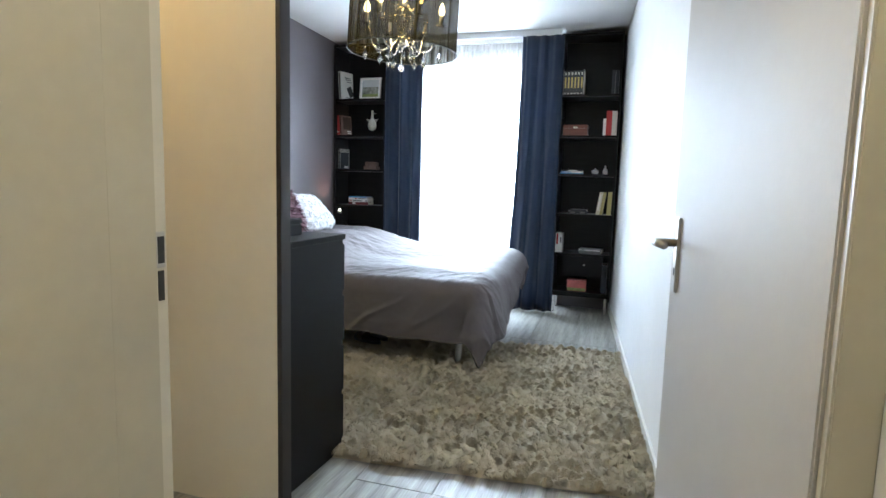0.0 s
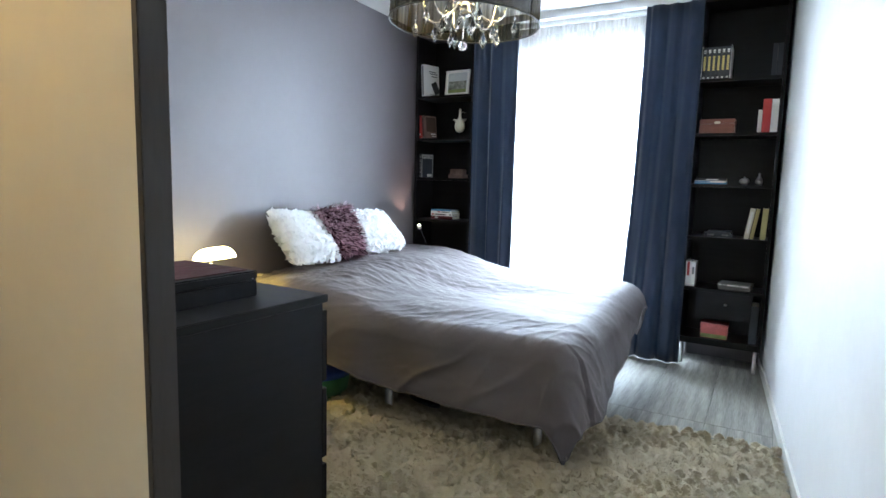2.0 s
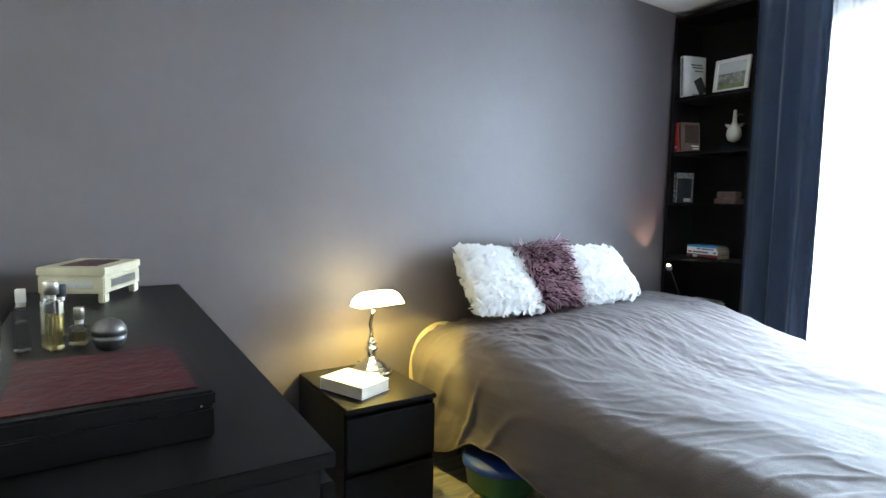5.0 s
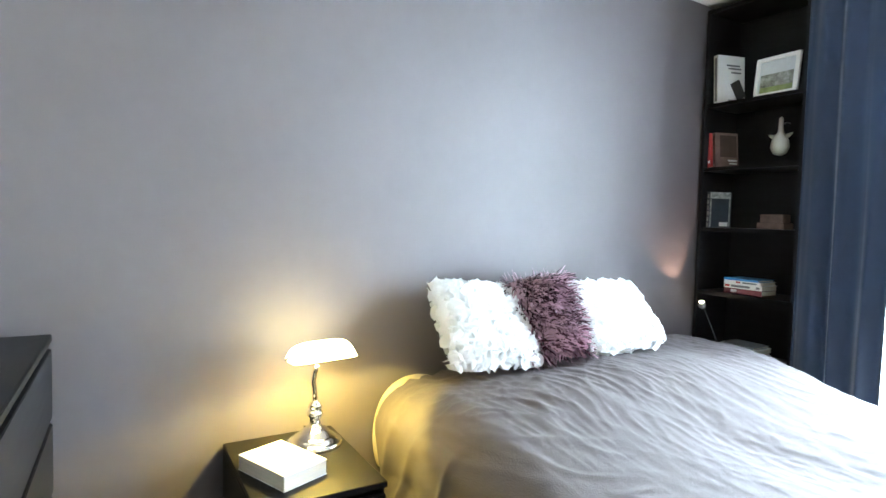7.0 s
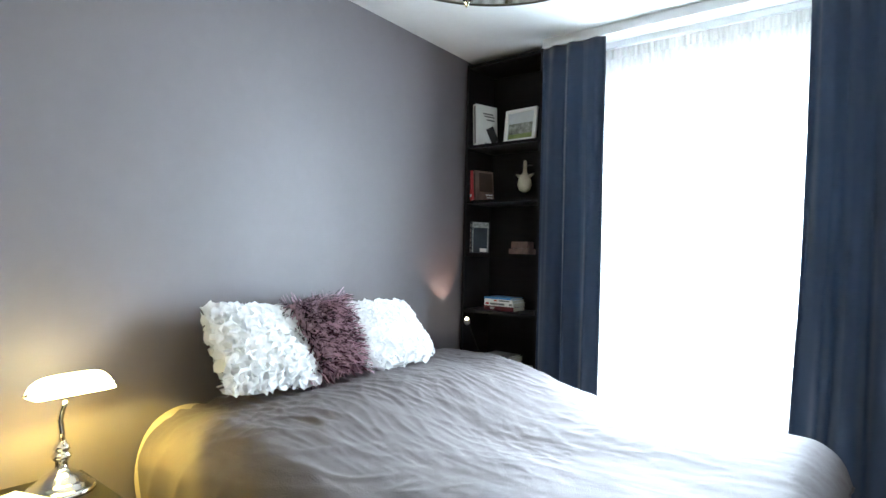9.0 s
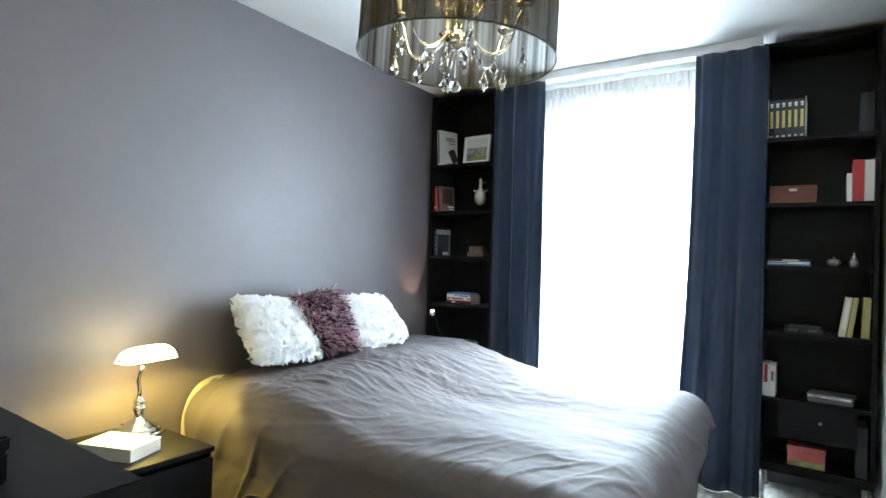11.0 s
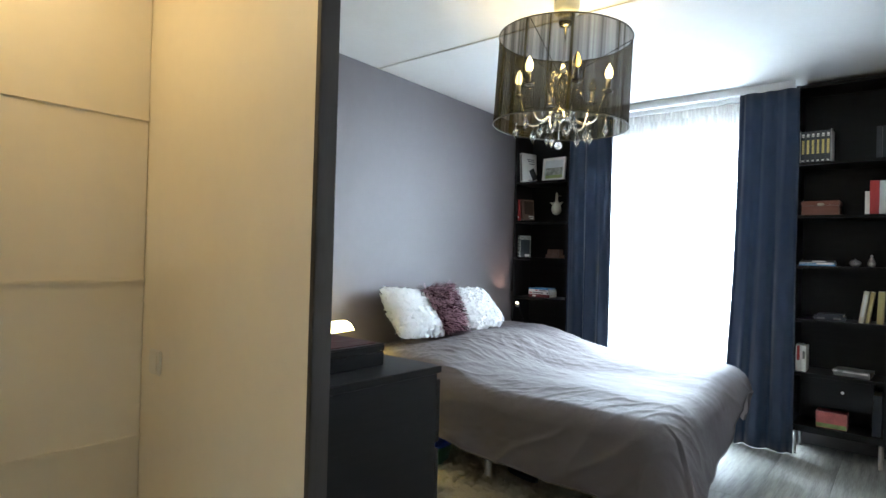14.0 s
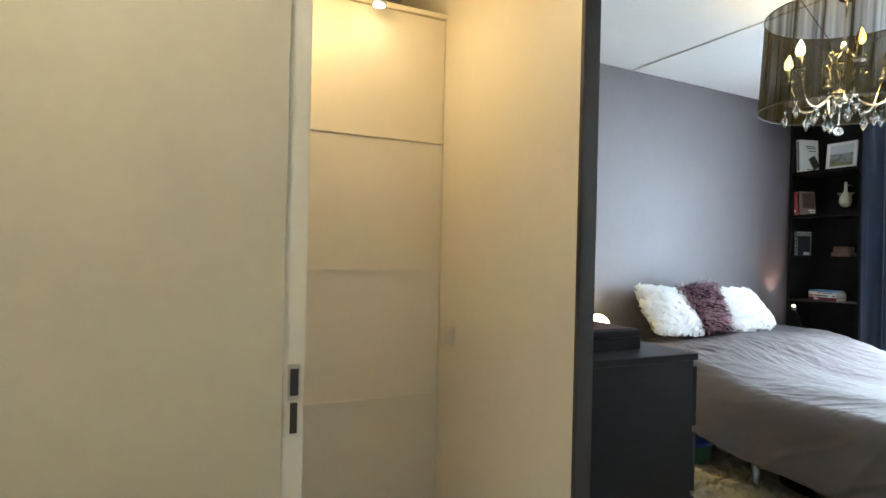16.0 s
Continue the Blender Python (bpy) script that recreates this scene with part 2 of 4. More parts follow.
def lathe(profile, seg=24, bm=None, m=None):
    own = bmesh.new()
    rings = []
    for r, z in profile:
        rings.append([own.verts.new((max(r, 1e-4) * math.cos(2 * math.pi * k / seg), max(r, 1e-4) * math.sin(2 * math.pi * k / seg), z)) for k in range(seg)])
    for a, b in zip(rings, rings[1:]):
        for k in range(seg):
            own.faces.new((a[k], a[(k + 1) % seg], b[(k + 1) % seg], b[k]))
    own.faces.new(rings[0][::-1])
    own.faces.new(rings[-1])
    bmesh.ops.recalc_face_normals(own, faces=own.faces[:])
    if m is not None:
        moved(own, m)
    return merge(bm, own)


def tube(points, r, seg=10, bm=None):
    own = bmesh.new()
    pts = [Vector(p) for p in points]
    rings = []
    side = None
    for i, p in enumerate(pts):
        d = (pts[min(i + 1, len(pts) - 1)] - pts[max(i - 1, 0)]).normalized()
        if side is None:
            side = d.orthogonal().normalized()
        side = (side - d * side.dot(d)).normalized()
        up = d.cross(side)
        rr = r[i] if isinstance(r, (list, tuple)) else r
        rings.append([own.verts.new(p + rr * (math.cos(2 * math.pi * k / seg) * side + math.sin(2 * math.pi * k / seg) * up)) for k in range(seg)])
    for a, b in zip(rings, rings[1:]):
        for k in range(seg):
            own.faces.new((a[k], a[(k + 1) % seg], b[(k + 1) % seg], b[k]))
    own.faces.new(rings[0][::-1])
    own.faces.new(rings[-1])
    bmesh.ops.recalc_face_normals(own, faces=own.faces[:])
    return merge(bm, own)


def prism(outline, z0, z1):
    """An upright prism over a plan outline."""
    bm = bmesh.new()
    a = [bm.verts.new((x, y, z0)) for x, y in outline]
    b = [bm.verts.new((x, y, z1)) for x, y in outline]
    bm.faces.new(a[::-1])
    bm.faces.new(b)
    for i in range(len(a)):
        j = (i + 1) % len(a)
        bm.faces.new((a[i], a[j], b[j], b[i]))
    bmesh.ops.recalc_face_normals(bm, faces=bm.faces[:])
    return bm


def setting(name, bm, material, label, category, smooth=False):
    return tagged(part(name, bm, material, None, "", smooth), label, category, "", "structure")


# ---- the room ----
CEIL, WEST, NORTH, SOUTH = 2.64, -2.985, 5.82, 0.79


def east(y):
    """The white side wall, which runs a little askew."""
    return 0.19 - 0.080 * (y - 2.64)


def west(y):
    """The mauve wall, askew like the wall opposite."""
    return -2.87 - 0.042 * (y - 3.0)


# floor: base slab with laminate boards laid on it
floor = setting("floor", box(-3.1, 0.5, 0.66, 6.0, -0.12, -0.006, bm=box(-0.95, 0.5, -1.8, 0.66, -0.12, -0.006)), M_GAP, "grey wood-look laminate floor boards", "floor")
setting("wall_west", prism([(west(SOUTH) - 0.2, SOUTH), (west(SOUTH), SOUTH), (west(NORTH), NORTH), (west(NORTH) - 0.1, NORTH)], 0, CEIL), M_WALL_P, "mauve grey painted bedroom wall", "wall")
setting("wall_east", prism([(east(SOUTH), SOUTH), (east(SOUTH) + 0.14, SOUTH), (east(NORTH) + 0.14, NORTH), (east(NORTH), NORTH)], 0, CEIL), M_WALL_W, "smooth white painted bedroom wall", "wall")
WX0, WX1, WZ0, WZ1 = -2.15, -0.80, 0.28, 2.38
north = box(WEST - 0.14, WX0, NORTH, NORTH + 0.2, 0, CEIL)
box(WX1, east(NORTH) + 0.14, NORTH, NORTH + 0.2, 0, CEIL, bm=north)
box(WX0, WX1, NORTH, NORTH + 0.2, 0, WZ0, bm=north)
setting("window_lintel", box(WX0, WX1, NORTH, NORTH + 0.2, WZ1, CEIL), M_WALL_W, "white painted lintel above the window", "lintel")
# dark mauve here puts the shade under the bookcases into the wall colour
setting("wall_north", north, M_WALL_P, "outer wall round the window opening, coloured dark for shade", "wall")
JX0, JX1, DOOR_H = -0.735, 0.257, 2.06
south = box(WEST - 0.14, JX0 - 0.05, SOUTH - 0.11, SOUTH, 0, CEIL)
box(JX1 + 0.05, east(SOUTH) + 0.14, SOUTH - 0.11, SOUTH, 0, CEIL, bm=south)
box(JX0 - 0.05, JX1 + 0.05, SOUTH - 0.11, SOUTH, DOOR_H + 0.05, CEIL, bm=south)
setting("wall_south", south, M_WALL_W, "white wall round the bedroom doorway", "wall")
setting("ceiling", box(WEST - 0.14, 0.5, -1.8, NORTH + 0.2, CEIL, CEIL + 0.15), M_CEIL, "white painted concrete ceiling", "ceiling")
setting("ceiling_joint", moved(box(-1.6, 1.63, -0.007, 0.007, -0.005, 0.0), pose(-1.33, 3.575, CEIL - 0.0005)), M_JOINT, "grey joint line between ceiling slabs", "joint")
# hall
setting("hall_wall_west", box(-0.88, JX0 - 0.0004, -1.6, SOUTH - 0.125, 0, CEIL), M_FRAME, "beige painted hall wall", "wall")
setting("hall_wall_east", box(JX1 + 0.046, 0.41, -1.6, SOUTH - 0.112, 0, CEIL), M_HALL, "beige painted hall wall", "wall")
setting("hall_wall_south", box(-0.86, 0.41, -1.75, -1.6, 0, CEIL), M_WALL_W, "plain hall end wall", "wall")
# lamp body added out of view to go with the hall fill light
hl = thing("added_hall_lamp", pose(-0.25, 0.36, CEIL), "unseen round white hall ceiling lamp, added to light the hall", "ceiling lamp")
part("base", lathe([(0.06, -0.03), (0.11, -0.025), (0.11, 0.0)]), M_PVC, hl)
part("shade", lathe([(0.02, -0.12), (0.07, -0.105), (0.10, -0.07), (0.105, -0.03)]), M_LAMPSHADE, hl, "lit opal glass", True)

# baseboard on the white wall
bb = prism([(east(1.7) - 0.014, 1.7), (east(1.7) - 0.002, 1.7), (east(NORTH) - 0.002, NORTH), (east(NORTH) - 0.014, NORTH)], 0, 0.075)
setting("baseboard", bb, M_BASE, "painted white wooden baseboard", "baseboard")

# door frame
fr = new("door_frame")
tagged(fr, "beige painted steel door frame with strike plate", "door frame", "", "structure")
Y0, Y1 = SOUTH - 0.125, SOUTH + 0.012
part("jamb", box(JX0 - 0.05, JX0, Y0, SOUTH - 0.035, 0, DOOR_H), M_FRAME, fr)
part("rebate", box(JX0 - 0.05, JX0 - 0.014, SOUTH - 0.035, SOUTH + 0.005, 0, DOOR_H, 0.003), M_SWITCH, fr)
part("hinge_jamb", box(JX1 - 0.004, JX1 + 0.05, SOUTH - 0.024, SOUTH - 0.002, 0, DOOR_H, 0.003), M_FRAME, fr)
part("head", box(JX0 - 0.05, JX1 + 0.05, Y0, Y1, DOOR_H, DOOR_H + 0.05, 0.004), M_FRAME, fr)
st = part("strike_plate", box(JX0 - 0.0145, JX0 - 0.0115, SOUTH - 0.024, SOUTH - 0.003, 1.052, 1.114, 0.001), M_STEEL, fr, "grey steel strike plate")
# no real recesses: black blocks give the shade inside both holes
part("latch_hole", box(JX0 - 0.0125, JX0 - 0.0105, SOUTH - 0.020, SOUTH - 0.006, 1.060, 1.106), M_INK, fr, "latch hole, its dark inside drawn as a black block")
part("bolt_hole", box(JX0 - 0.0145, JX0 - 0.0115, SOUTH - 0.019, SOUTH - 0.007, 0.995, 1.047), M_INK, fr, "bolt hole, its dark inside drawn as a black block")

# door leaf, standing open against the white wall
door = thing("door_1", pose(0.247, SOUTH + 0.004, 0.012, 0, 0, 97.26), "smooth white painted door standing open", "door", "", "structure")
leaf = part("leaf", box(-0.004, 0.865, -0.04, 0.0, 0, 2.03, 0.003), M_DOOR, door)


def handle(side):
    h = part("handle", box(0.782, 0.814, -0.003, 0.007, 0.93, 1.125, 0.003), M_STEEL, door, "brushed steel lever handle on a long plate")
    lev = tube([(0.798, 0.004, 1.06), (0.798, 0.05, 1.06), (0.791, 0.058, 1.06), (0.766, 0.06, 1.061), (0.686, 0.058, 1.062)], [0.0105, 0.0105, 0.011, 0.0105, 0.0095], 12)
    part("lever", lev, M_STEEL, h, "", True)
    # black block in place of the shade inside the keyhole
    part("keyhole", box(0.794, 0.802, 0.006, 0.0085, 0.975, 0.995, 0.001), M_INK, h)
    if side < 0:
        h.matrix_basis = Matrix.Translation((0, -0.04, 0)) @ Matrix.Diagonal((1, -1, 1, 1))


handle(1)
for z in (0.25, 1.75):
    part("hinge", lathe([(0.009, 0), (0.009, 0.09)], 10, None, pose(-0.004, 0.006, z)), M_STEEL, door)

# partition beside the chest of drawers
setting("partition", box(-2.86, -1.118, 1.676, 1.724, 0, CEIL), M_CREAM, "cream painted partition board, floor to ceiling", "partition")
setting("partition_edge", box(-1.1165, -1.098, 1.672, 1.732, 0, CEIL, 0.002), M_STRIP, "dark brown edge board of the partition", "edge board")
sw = thing("light_switch", pose(-1.945, 1.676, 0.945), "cream plastic wall switch on the partition", "light switch")
part("plate", box(-0.04, 0.04, -0.010, 0, -0.04, 0.045, 0.004), M_SWITCH, sw)
part("rocker", box(-0.027, 0.027, -0.015, -0.009, -0.027, 0.027, 0.002), M_SWITCH, sw)

# wardrobe in the niche
wr = thing("wardrobe", pose(-2.06, 0.798, 0), "tall cream sliding-door wardrobe in a niche", "wardrobe")
part("carcass", box(-0.6, -0.03, 0.0, 0.876, 0.0, 2.34, 0.003), M_CREAM, wr)
dr = part("door", box(-0.024, 0.0, 0.005, 0.8765, 0.03, 2.335, 0.002), M_CREAM, wr)
for z in (0.67, 1.22, 1.79):
    part("trim", box(0.0, 0.0075, 0.006, 0.8765, z - 0.008, z + 0.008, 0.002), M_CREAM, dr)
part("rail", box(-0.03, 0.012, 0.0, 0.88, 2.338, 2.36, 0.002), M_CREAM, wr)
for y in (0.19, 0.52):
    cl = thing("cabinet_light", pose(-2.06, 0.80 + y, 2.362), "small over-wardrobe lamp, switched on", "lamp", "wardrobe lamps")
    part("arm", tube([(-0.1, 0, 0.006), (0.05, 0, 0.006), (0.085, 0, -0.01), (0.105, 0, -0.045)], 0.006, 8), M_STEEL, cl)
    part("head", lathe([(0.012, 0.012), (0.028, 0.006), (0.03, -0.012), (0.024, -0.014)], 16, None, pose(0.115, 0, -0.055)), M_STEEL, cl, "", True)
    part("lens", lathe([(0.023, -0.019), (0.023, -0.0145)], 16, None, pose(0.115, 0, -0.055)), M_SPOTLENS, cl, "glowing lens")

# window
wi = new("window_1")
tagged(wi, "white framed window behind net curtains", "window", "", "structure")
for x0, x1 in ((WX0, WX0 + 0.06), (WX1 - 0.06, WX1), (-1.515, -1.435)):
    part("window_frame", box(x0, x1, NORTH + 0.09, NORTH + 0.15, WZ0, WZ1, 0.004), M_PVC, wi)
for z0, z1 in ((WZ0, WZ0 + 0.07), (WZ1 - 0.07, WZ1)):
    part("window_frame", box(WX0 + 0.06, -1.515, NORTH + 0.092, NORTH + 0.148, z0, z1, 0.004), M_PVC, wi)
    part("window_frame", box(-1.435, WX1 - 0.06, NORTH + 0.092, NORTH + 0.148, z0, z1, 0.004), M_PVC, wi)
part("window_sill", box(WX0, WX1, NORTH - 0.02, NORTH + 0.09, WZ0 - 0.02, WZ0 + 0.012, 0.004), M_PVC, wi)
for x0, x1 in ((WX0 + 0.06, -1.515), (-1.435, WX1 - 0.06)):
    pane = part("pane", box(x0, x1, NORTH + 0.118, NORTH + 0.124, WZ0 + 0.07, WZ1 - 0.07), M_PANE, wi)
    pane.visible_shadow = False
setting("ground", box(-400, 400, 6.1, 800, -3.2, -3.0), M_FIELD, "plain paved ground outside", "ground")


def drape(x0, x1, y, z0, z1, waves, depth, flare=0.0, seed=1, nx=160, nz=26, thick=0.0):
    bm = bmesh.new()
    rows = []
    for j in range(nz + 1):
        v = j / nz
        row = []
        for i in range(nx + 1):
            u = i / nx
            grow = 1 + flare * (1 - v) ** 1.7
            ph = u * waves * 2 * math.pi + (2.2 if waves < 20 else 0.9) * noise.noise((u * 4, v * 0.9, seed))
            amp = depth * (0.65 + 0.5 * noise.noise((u * 7 + 3, v * 1.3, seed * 2.1))) * (0.55 + 0.45 * (1 - v) ** 0.5)
            x = x0 + (x1 - x0) * (u * grow if flare >= 0 else 1 - (1 - u) * (1 - flare * (1 - v) ** 1.7))
            x += 0.006 * noise.noise((u * 9, v * 3, seed + 5))
            row.append(bm.verts.new((x, y + amp * math.sin(ph) + 0.006 * noise.noise((u * 11, v * 2, seed)), z0 + (z1 - z0) * v)))
        rows.append(row)
    for a, b in zip(rows, rows[1:]):
        for i in range(nx):
            bm.faces.new((a[i], a[i + 1], b[i + 1], b[i]))
    return bm


rail = thing("curtain_rail", pose(-1.48, 5.60, CEIL), "white double curtain rail under the ceiling", "curtain rail")
part("track", box(-0.86, 0.86, 0.118, 0.152, -0.036, 0, 0.003), M_PVC, rail)
# front track made deep, to stop daylight leaking over the curtains
part("front_track_baffle", box(-0.88, 0.862, -0.152, -0.124, -0.056, 0, 0.003), M_CEIL, rail)
net = tagged(part("net_curtain", drape(-2.22, -0.77, 5.755, 0.06, 2.602, 34, 0.014, 0, 7, 520, 10), M_NET, None, "", True), "sheer white net curtain drawn across the window", "net curtain")
tape = tagged(part("net_heading", drape(-2.22, -0.77, 5.737, 2.535, 2.60, 44, 0.008, 0, 8, 400, 2), M_NET, net, "", True), "gathered heading tape")


def curtain(x0, x1, flare, seed, waves):
    ob = part("curtain", drape(x0, x1, 5.455, 0.004, 2.585, waves, 0.038, flare, seed), M_CURT, None, "", True)
    so = ob.modifiers.new("thick", "SOLIDIFY")
    so.thickness = 0.003
    return tagged(ob, "dark navy velvet curtain hanging in folds", "curtain", "window curtains")


curtain(-2.36, -1.965, -0.02, 3, 3.4)
curtain(-0.972, -0.592, -0.22, 4, 3.4)


# ---- bookcases ----
SHELVES = (0.578, 0.952, 1.328, 1.683, 2.055)


def bookcase(x0, x1, y0, y1, legs, label):
    bc = thing("bookcase", pose(x0, y0, 0), label, "bookcase", "window bookcases")
    w, d = x1 - x0, y1 - y0
    for a in (0, w - 0.02):
        part("side_panel", box(a, a + 0.02, 0, d, legs, 2.604, 0.0015), M_BLACK, bc)
    part("top_panel", box(0.02, w - 0.02, 0.002, d, 2.578, 2.602, 0.0015), M_BLACKH, bc)
    part("bottom_panel", box(0.02, w - 0.02, 0.002, d, legs + 0.02, legs + 0.045, 0.0015), M_BLACKH, bc)
    part("plinth", box(0.02, w - 0.02, 0.004, 0.02, legs, legs + 0.02), M_BLACKH, bc)
    part("back_panel", box(0.02, w - 0.02, d - 0.008, d - 0.002, legs + 0.045, 2.578), M_BLACK, bc)
    for z in SHELVES:
        part("shelf", box(0.02, w - 0.02, 0.006, d - 0.01, z - 0.022, z, 0.0015), M_BLACKH, bc)
    for a in (0.02, w - 0.02):
        for b in (0.03, d - 0.03):
            part("leg", lathe([(0.011, 0), (0.012, 0.01), (0.012, legs)], 12, None, pose(a + (0.012 if a < 0.1 else -0.012), b, 0)), M_STEEL, bc, "steel leg", True)
    return bc


BY0, BY1 = 5.49, 5.80
rb = bookcase(-0.615, east(BY1) - 0.006, BY0, BY1, 0.165, "tall black-brown bookcase with drawer insert, half full")
lb = bookcase(west(BY1) + 0.03, -2.372, BY0, BY1, 0.165, "tall black-brown bookcase beside the bed, half full")
part("hook", tube([(-0.001, -0.002, 2.49), (-0.004, -0.012, 2.465), (-0.004, -0.013, 2.42), (-0.001, -0.002, 2.395)], 0.0045, 8), M_STEEL, rb, "small steel curtain hook", True)
ins = part("drawer_box", box(0.11, 0.47, 0.012, 0.28, 0.365, 0.555, 0.002), M_BLACK, rb)
part("knob", lathe([(0.004, 0), (0.004, 0.012), (0.010, 0.016), (0.008, 0.022)], 12, None, pose(0.305, 0.012, 0.475, 90)), M_STEEL, ins, "small steel knob", True)


def book(m, w, d, h, cover, label, marks=(), group="shelf books", pages=M_PAGES):
    """A book: w thick, d deep, h high, spine towards -y."""
    b = thing("book", m, label, "book", group)
    bm = box(0, 0.0025, 0, d, 0, h)
    box(w - 0.0025, w, 0, d, 0, h, bm=bm)
    box(0.0025, w - 0.0025, 0, 0.0025, 0, h, bm=bm)
    part("cover", bm, cover, b)
    part("page_block", box(0.0027, w - 0.0027, 0.003, d - 0.004, 0.003, h - 0.003), pages, b)
    for z0, z1, mk in marks:
        part("print", box(w * 0.25, w * 0.75, -0.0012, 0.0002, h * z0, h * z1), mk, b)
    return b


def lying(x, y, z, length, depth, thick, cover, label, turn=0, marks=()):
    b = thing("book", pose(x, y, z, 0, 0, turn), label, "book", "shelf books")
    bm = box(0, length, 0, depth, 0, 0.0025)
    box(0, length, 0, depth, thick - 0.0025, thick, bm=bm)
    box(0, length, 0, 0.0025, 0.0025, thick - 0.0025, bm=bm)
    part("cover", bm, cover, b)
    part("page_block", box(0.003, length - 0.003, 0.003, depth - 0.004, 0.0027, thick - 0.0027), M_PAGES, b)
    for x0, x1, mk in marks:
        part("print", box(length * x0, length * x1, -0.0012, 0.0002, thick * 0.25, thick * 0.75), mk, b)
    return b


# right bookcase
BINDER_MARKS = tuple((0.285 + 0.064 * q, 0.337 + 0.064 * q, M_GOLD) for q in range(7)) + ((0.82, 0.85, M_PAPER), (0.865, 0.925, M_PAPER), (0.045, 0.065, M_PAPER), (0.075, 0.09, M_PAPER))
x = -0.588
for k in range(6):
    book(pose(x, 5.535, 2.056), 0.029, 0.20, 0.222, M_DARKB, "black magazine binder with gold lettering on its spine", BINDER_MARKS, "row of binders")
    x += 0.0297
case = thing("binder_case", pose(-0.592, 5.532, 2.056), "clear slipcase end boards round the binders", "slipcase")
part("side", box(0, 0.003, 0, 0.2, 0, 0.232), M_PAPER, case)
part("side", box(0.1835, 0.1865, 0, 0.2, 0, 0.232), M_PAPER, case)
for k in range(2):
    book(pose(-0.158 + 0.033 * k, 5.56, 2.056), 0.03, 0.18, 0.22, M_DARKB, "black upright book on the top shelf")
rbx = thing("wooden_box", pose(-0.575, 5.53, 1.684), "red-brown wooden box with a metal clasp", "box")
part("body", box(0, 0.225, 0, 0.17, 0, 0.065, 0.004), M_BROWN, rbx)
part("lid", box(-0.003, 0.228, -0.003, 0.173, 0.066, 0.1, 0.006), M_BROWN, rbx)
part("clasp", box(0.095, 0.135, -0.009, -0.002, 0.066, 0.082, 0.003), M_CREAMB, rbx, "pale metal clasp")
book(pose(-0.212, 5.54, 1.684), 0.024, 0.2, 0.155, M_PAPER, "small white paperback on the shelf")
book(pose(-0.186, 5.53, 1.684), 0.05, 0.2, 0.225, M_RED, "large red hardback on the shelf")
book(pose(-0.134, 5.53, 1.684), 0.042, 0.2, 0.222, M_PAPER, "large white hardback on the shelf")
lying(-0.58, 5.53, 1.329, 0.21, 0.15, 0.018, M_BLUEB, "bright blue book lying flat", 2)
lying(-0.58, 5.53, 1.338, 0.205, 0.15, 0.014, M_PAPER, "white and blue book lying flat", -1, ((0.0, 0.5, M_BLUEB),))
lying(-0.575, 5.54, 1.353, 0.2, 0.14, 0.014, M_DARKB, "black book lying on a pile", 1, ((0.35, 0.75, M_PAPER),))


def pot(x, y, z, prof, label, name="trinket_pot"):
    t = thing(name, pose(x, y, z), label, "pot")
    part("bowl", lathe(prof[0], 20), M_SILVER, t, "", True)
    part("lid", lathe(prof[1], 20), M_SILVER, t, "", True)


pot(-0.262, 5.6, 1.329, ([(0.018, 0), (0.022, 0.004), (0.034, 0.018), (0.033, 0.03)], [(0.034, 0.031), (0.026, 0.041), (0.006, 0.046), (0.007, 0.052), (0.002, 0.056)]), "low lidded silver trinket pot")
pot(-0.172, 5.6, 1.329, ([(0.018, 0), (0.024, 0.02), (0.02, 0.04)], [(0.02, 0.041), (0.012, 0.055), (0.006, 0.066), (0.01, 0.074), (0.002, 0.084)]), "tall lidded silver trinket pot")
lying(-0.49, 5.55, 0.953, 0.185, 0.14, 0.026, M_DARKB, "dark book lying flat with grey lettering", 3, ((0.1, 0.35, M_GREYB), (0.62, 0.85, M_GREYB)))
lying(-0.47, 5.55, 0.976, 0.15, 0.13, 0.02, M_DARKB, "dark green book lying on a pile", -2)
book(pose(-0.236, 5.54, 0.953, 0, 8, 0), 0.03, 0.17, 0.215, M_CREAMB, "cream book leaning to one side", ((0.2, 0.9, M_PAPER),))
book(pose(-0.199, 5.54, 0.953, 0, 8, 0), 0.022, 0.17, 0.213, M_YELB, "ochre book leaning to one side")
book(pose(-0.137, 5.54, 0.953, 0, 2, 0), 0.035, 0.17, 0.215, M_YELB, "pale yellow upright book")
book(pose(-0.592, 5.53, 0.579), 0.034, 0.15, 0.185, M_PAPER, "white paperback with a red spine block", ((0.42, 0.98, M_RED),))
book(pose(-0.556, 5.53, 0.579), 0.028, 0.15, 0.18, M_PAPER, "white paperback with small print", ((0.5, 0.8, M_GREYB),))
lying(-0.37, 5.56, 0.579, 0.205, 0.15, 0.02, M_GREYB, "grey book lying flat", -6)
lying(-0.375, 5.555, 0.60, 0.212, 0.15, 0.022, M_GREYB, "thick book with white spine lying flat", -8, ((0.02, 0.95, M_PAPER), (0.12, 0.3, M_INK), (0.4, 0.75, M_INK)))
pk = thing("picture_box", pose(-0.47, 5.53, 0.211), "pink and green printed cardboard box", "box")
part("body", box(0.008, 0.185, 0, 0.12, 0, 0.082, 0.002), M_PINK, pk)
part("lid", box(0.006, 0.187, -0.002, 0.122, 0.083, 0.110, 0.002), M_PINK, pk)
part("print_band", box(0.010, 0.183, -0.0015, 0.001, 0.004, 0.032), M_LEAF, pk, "green printed band")
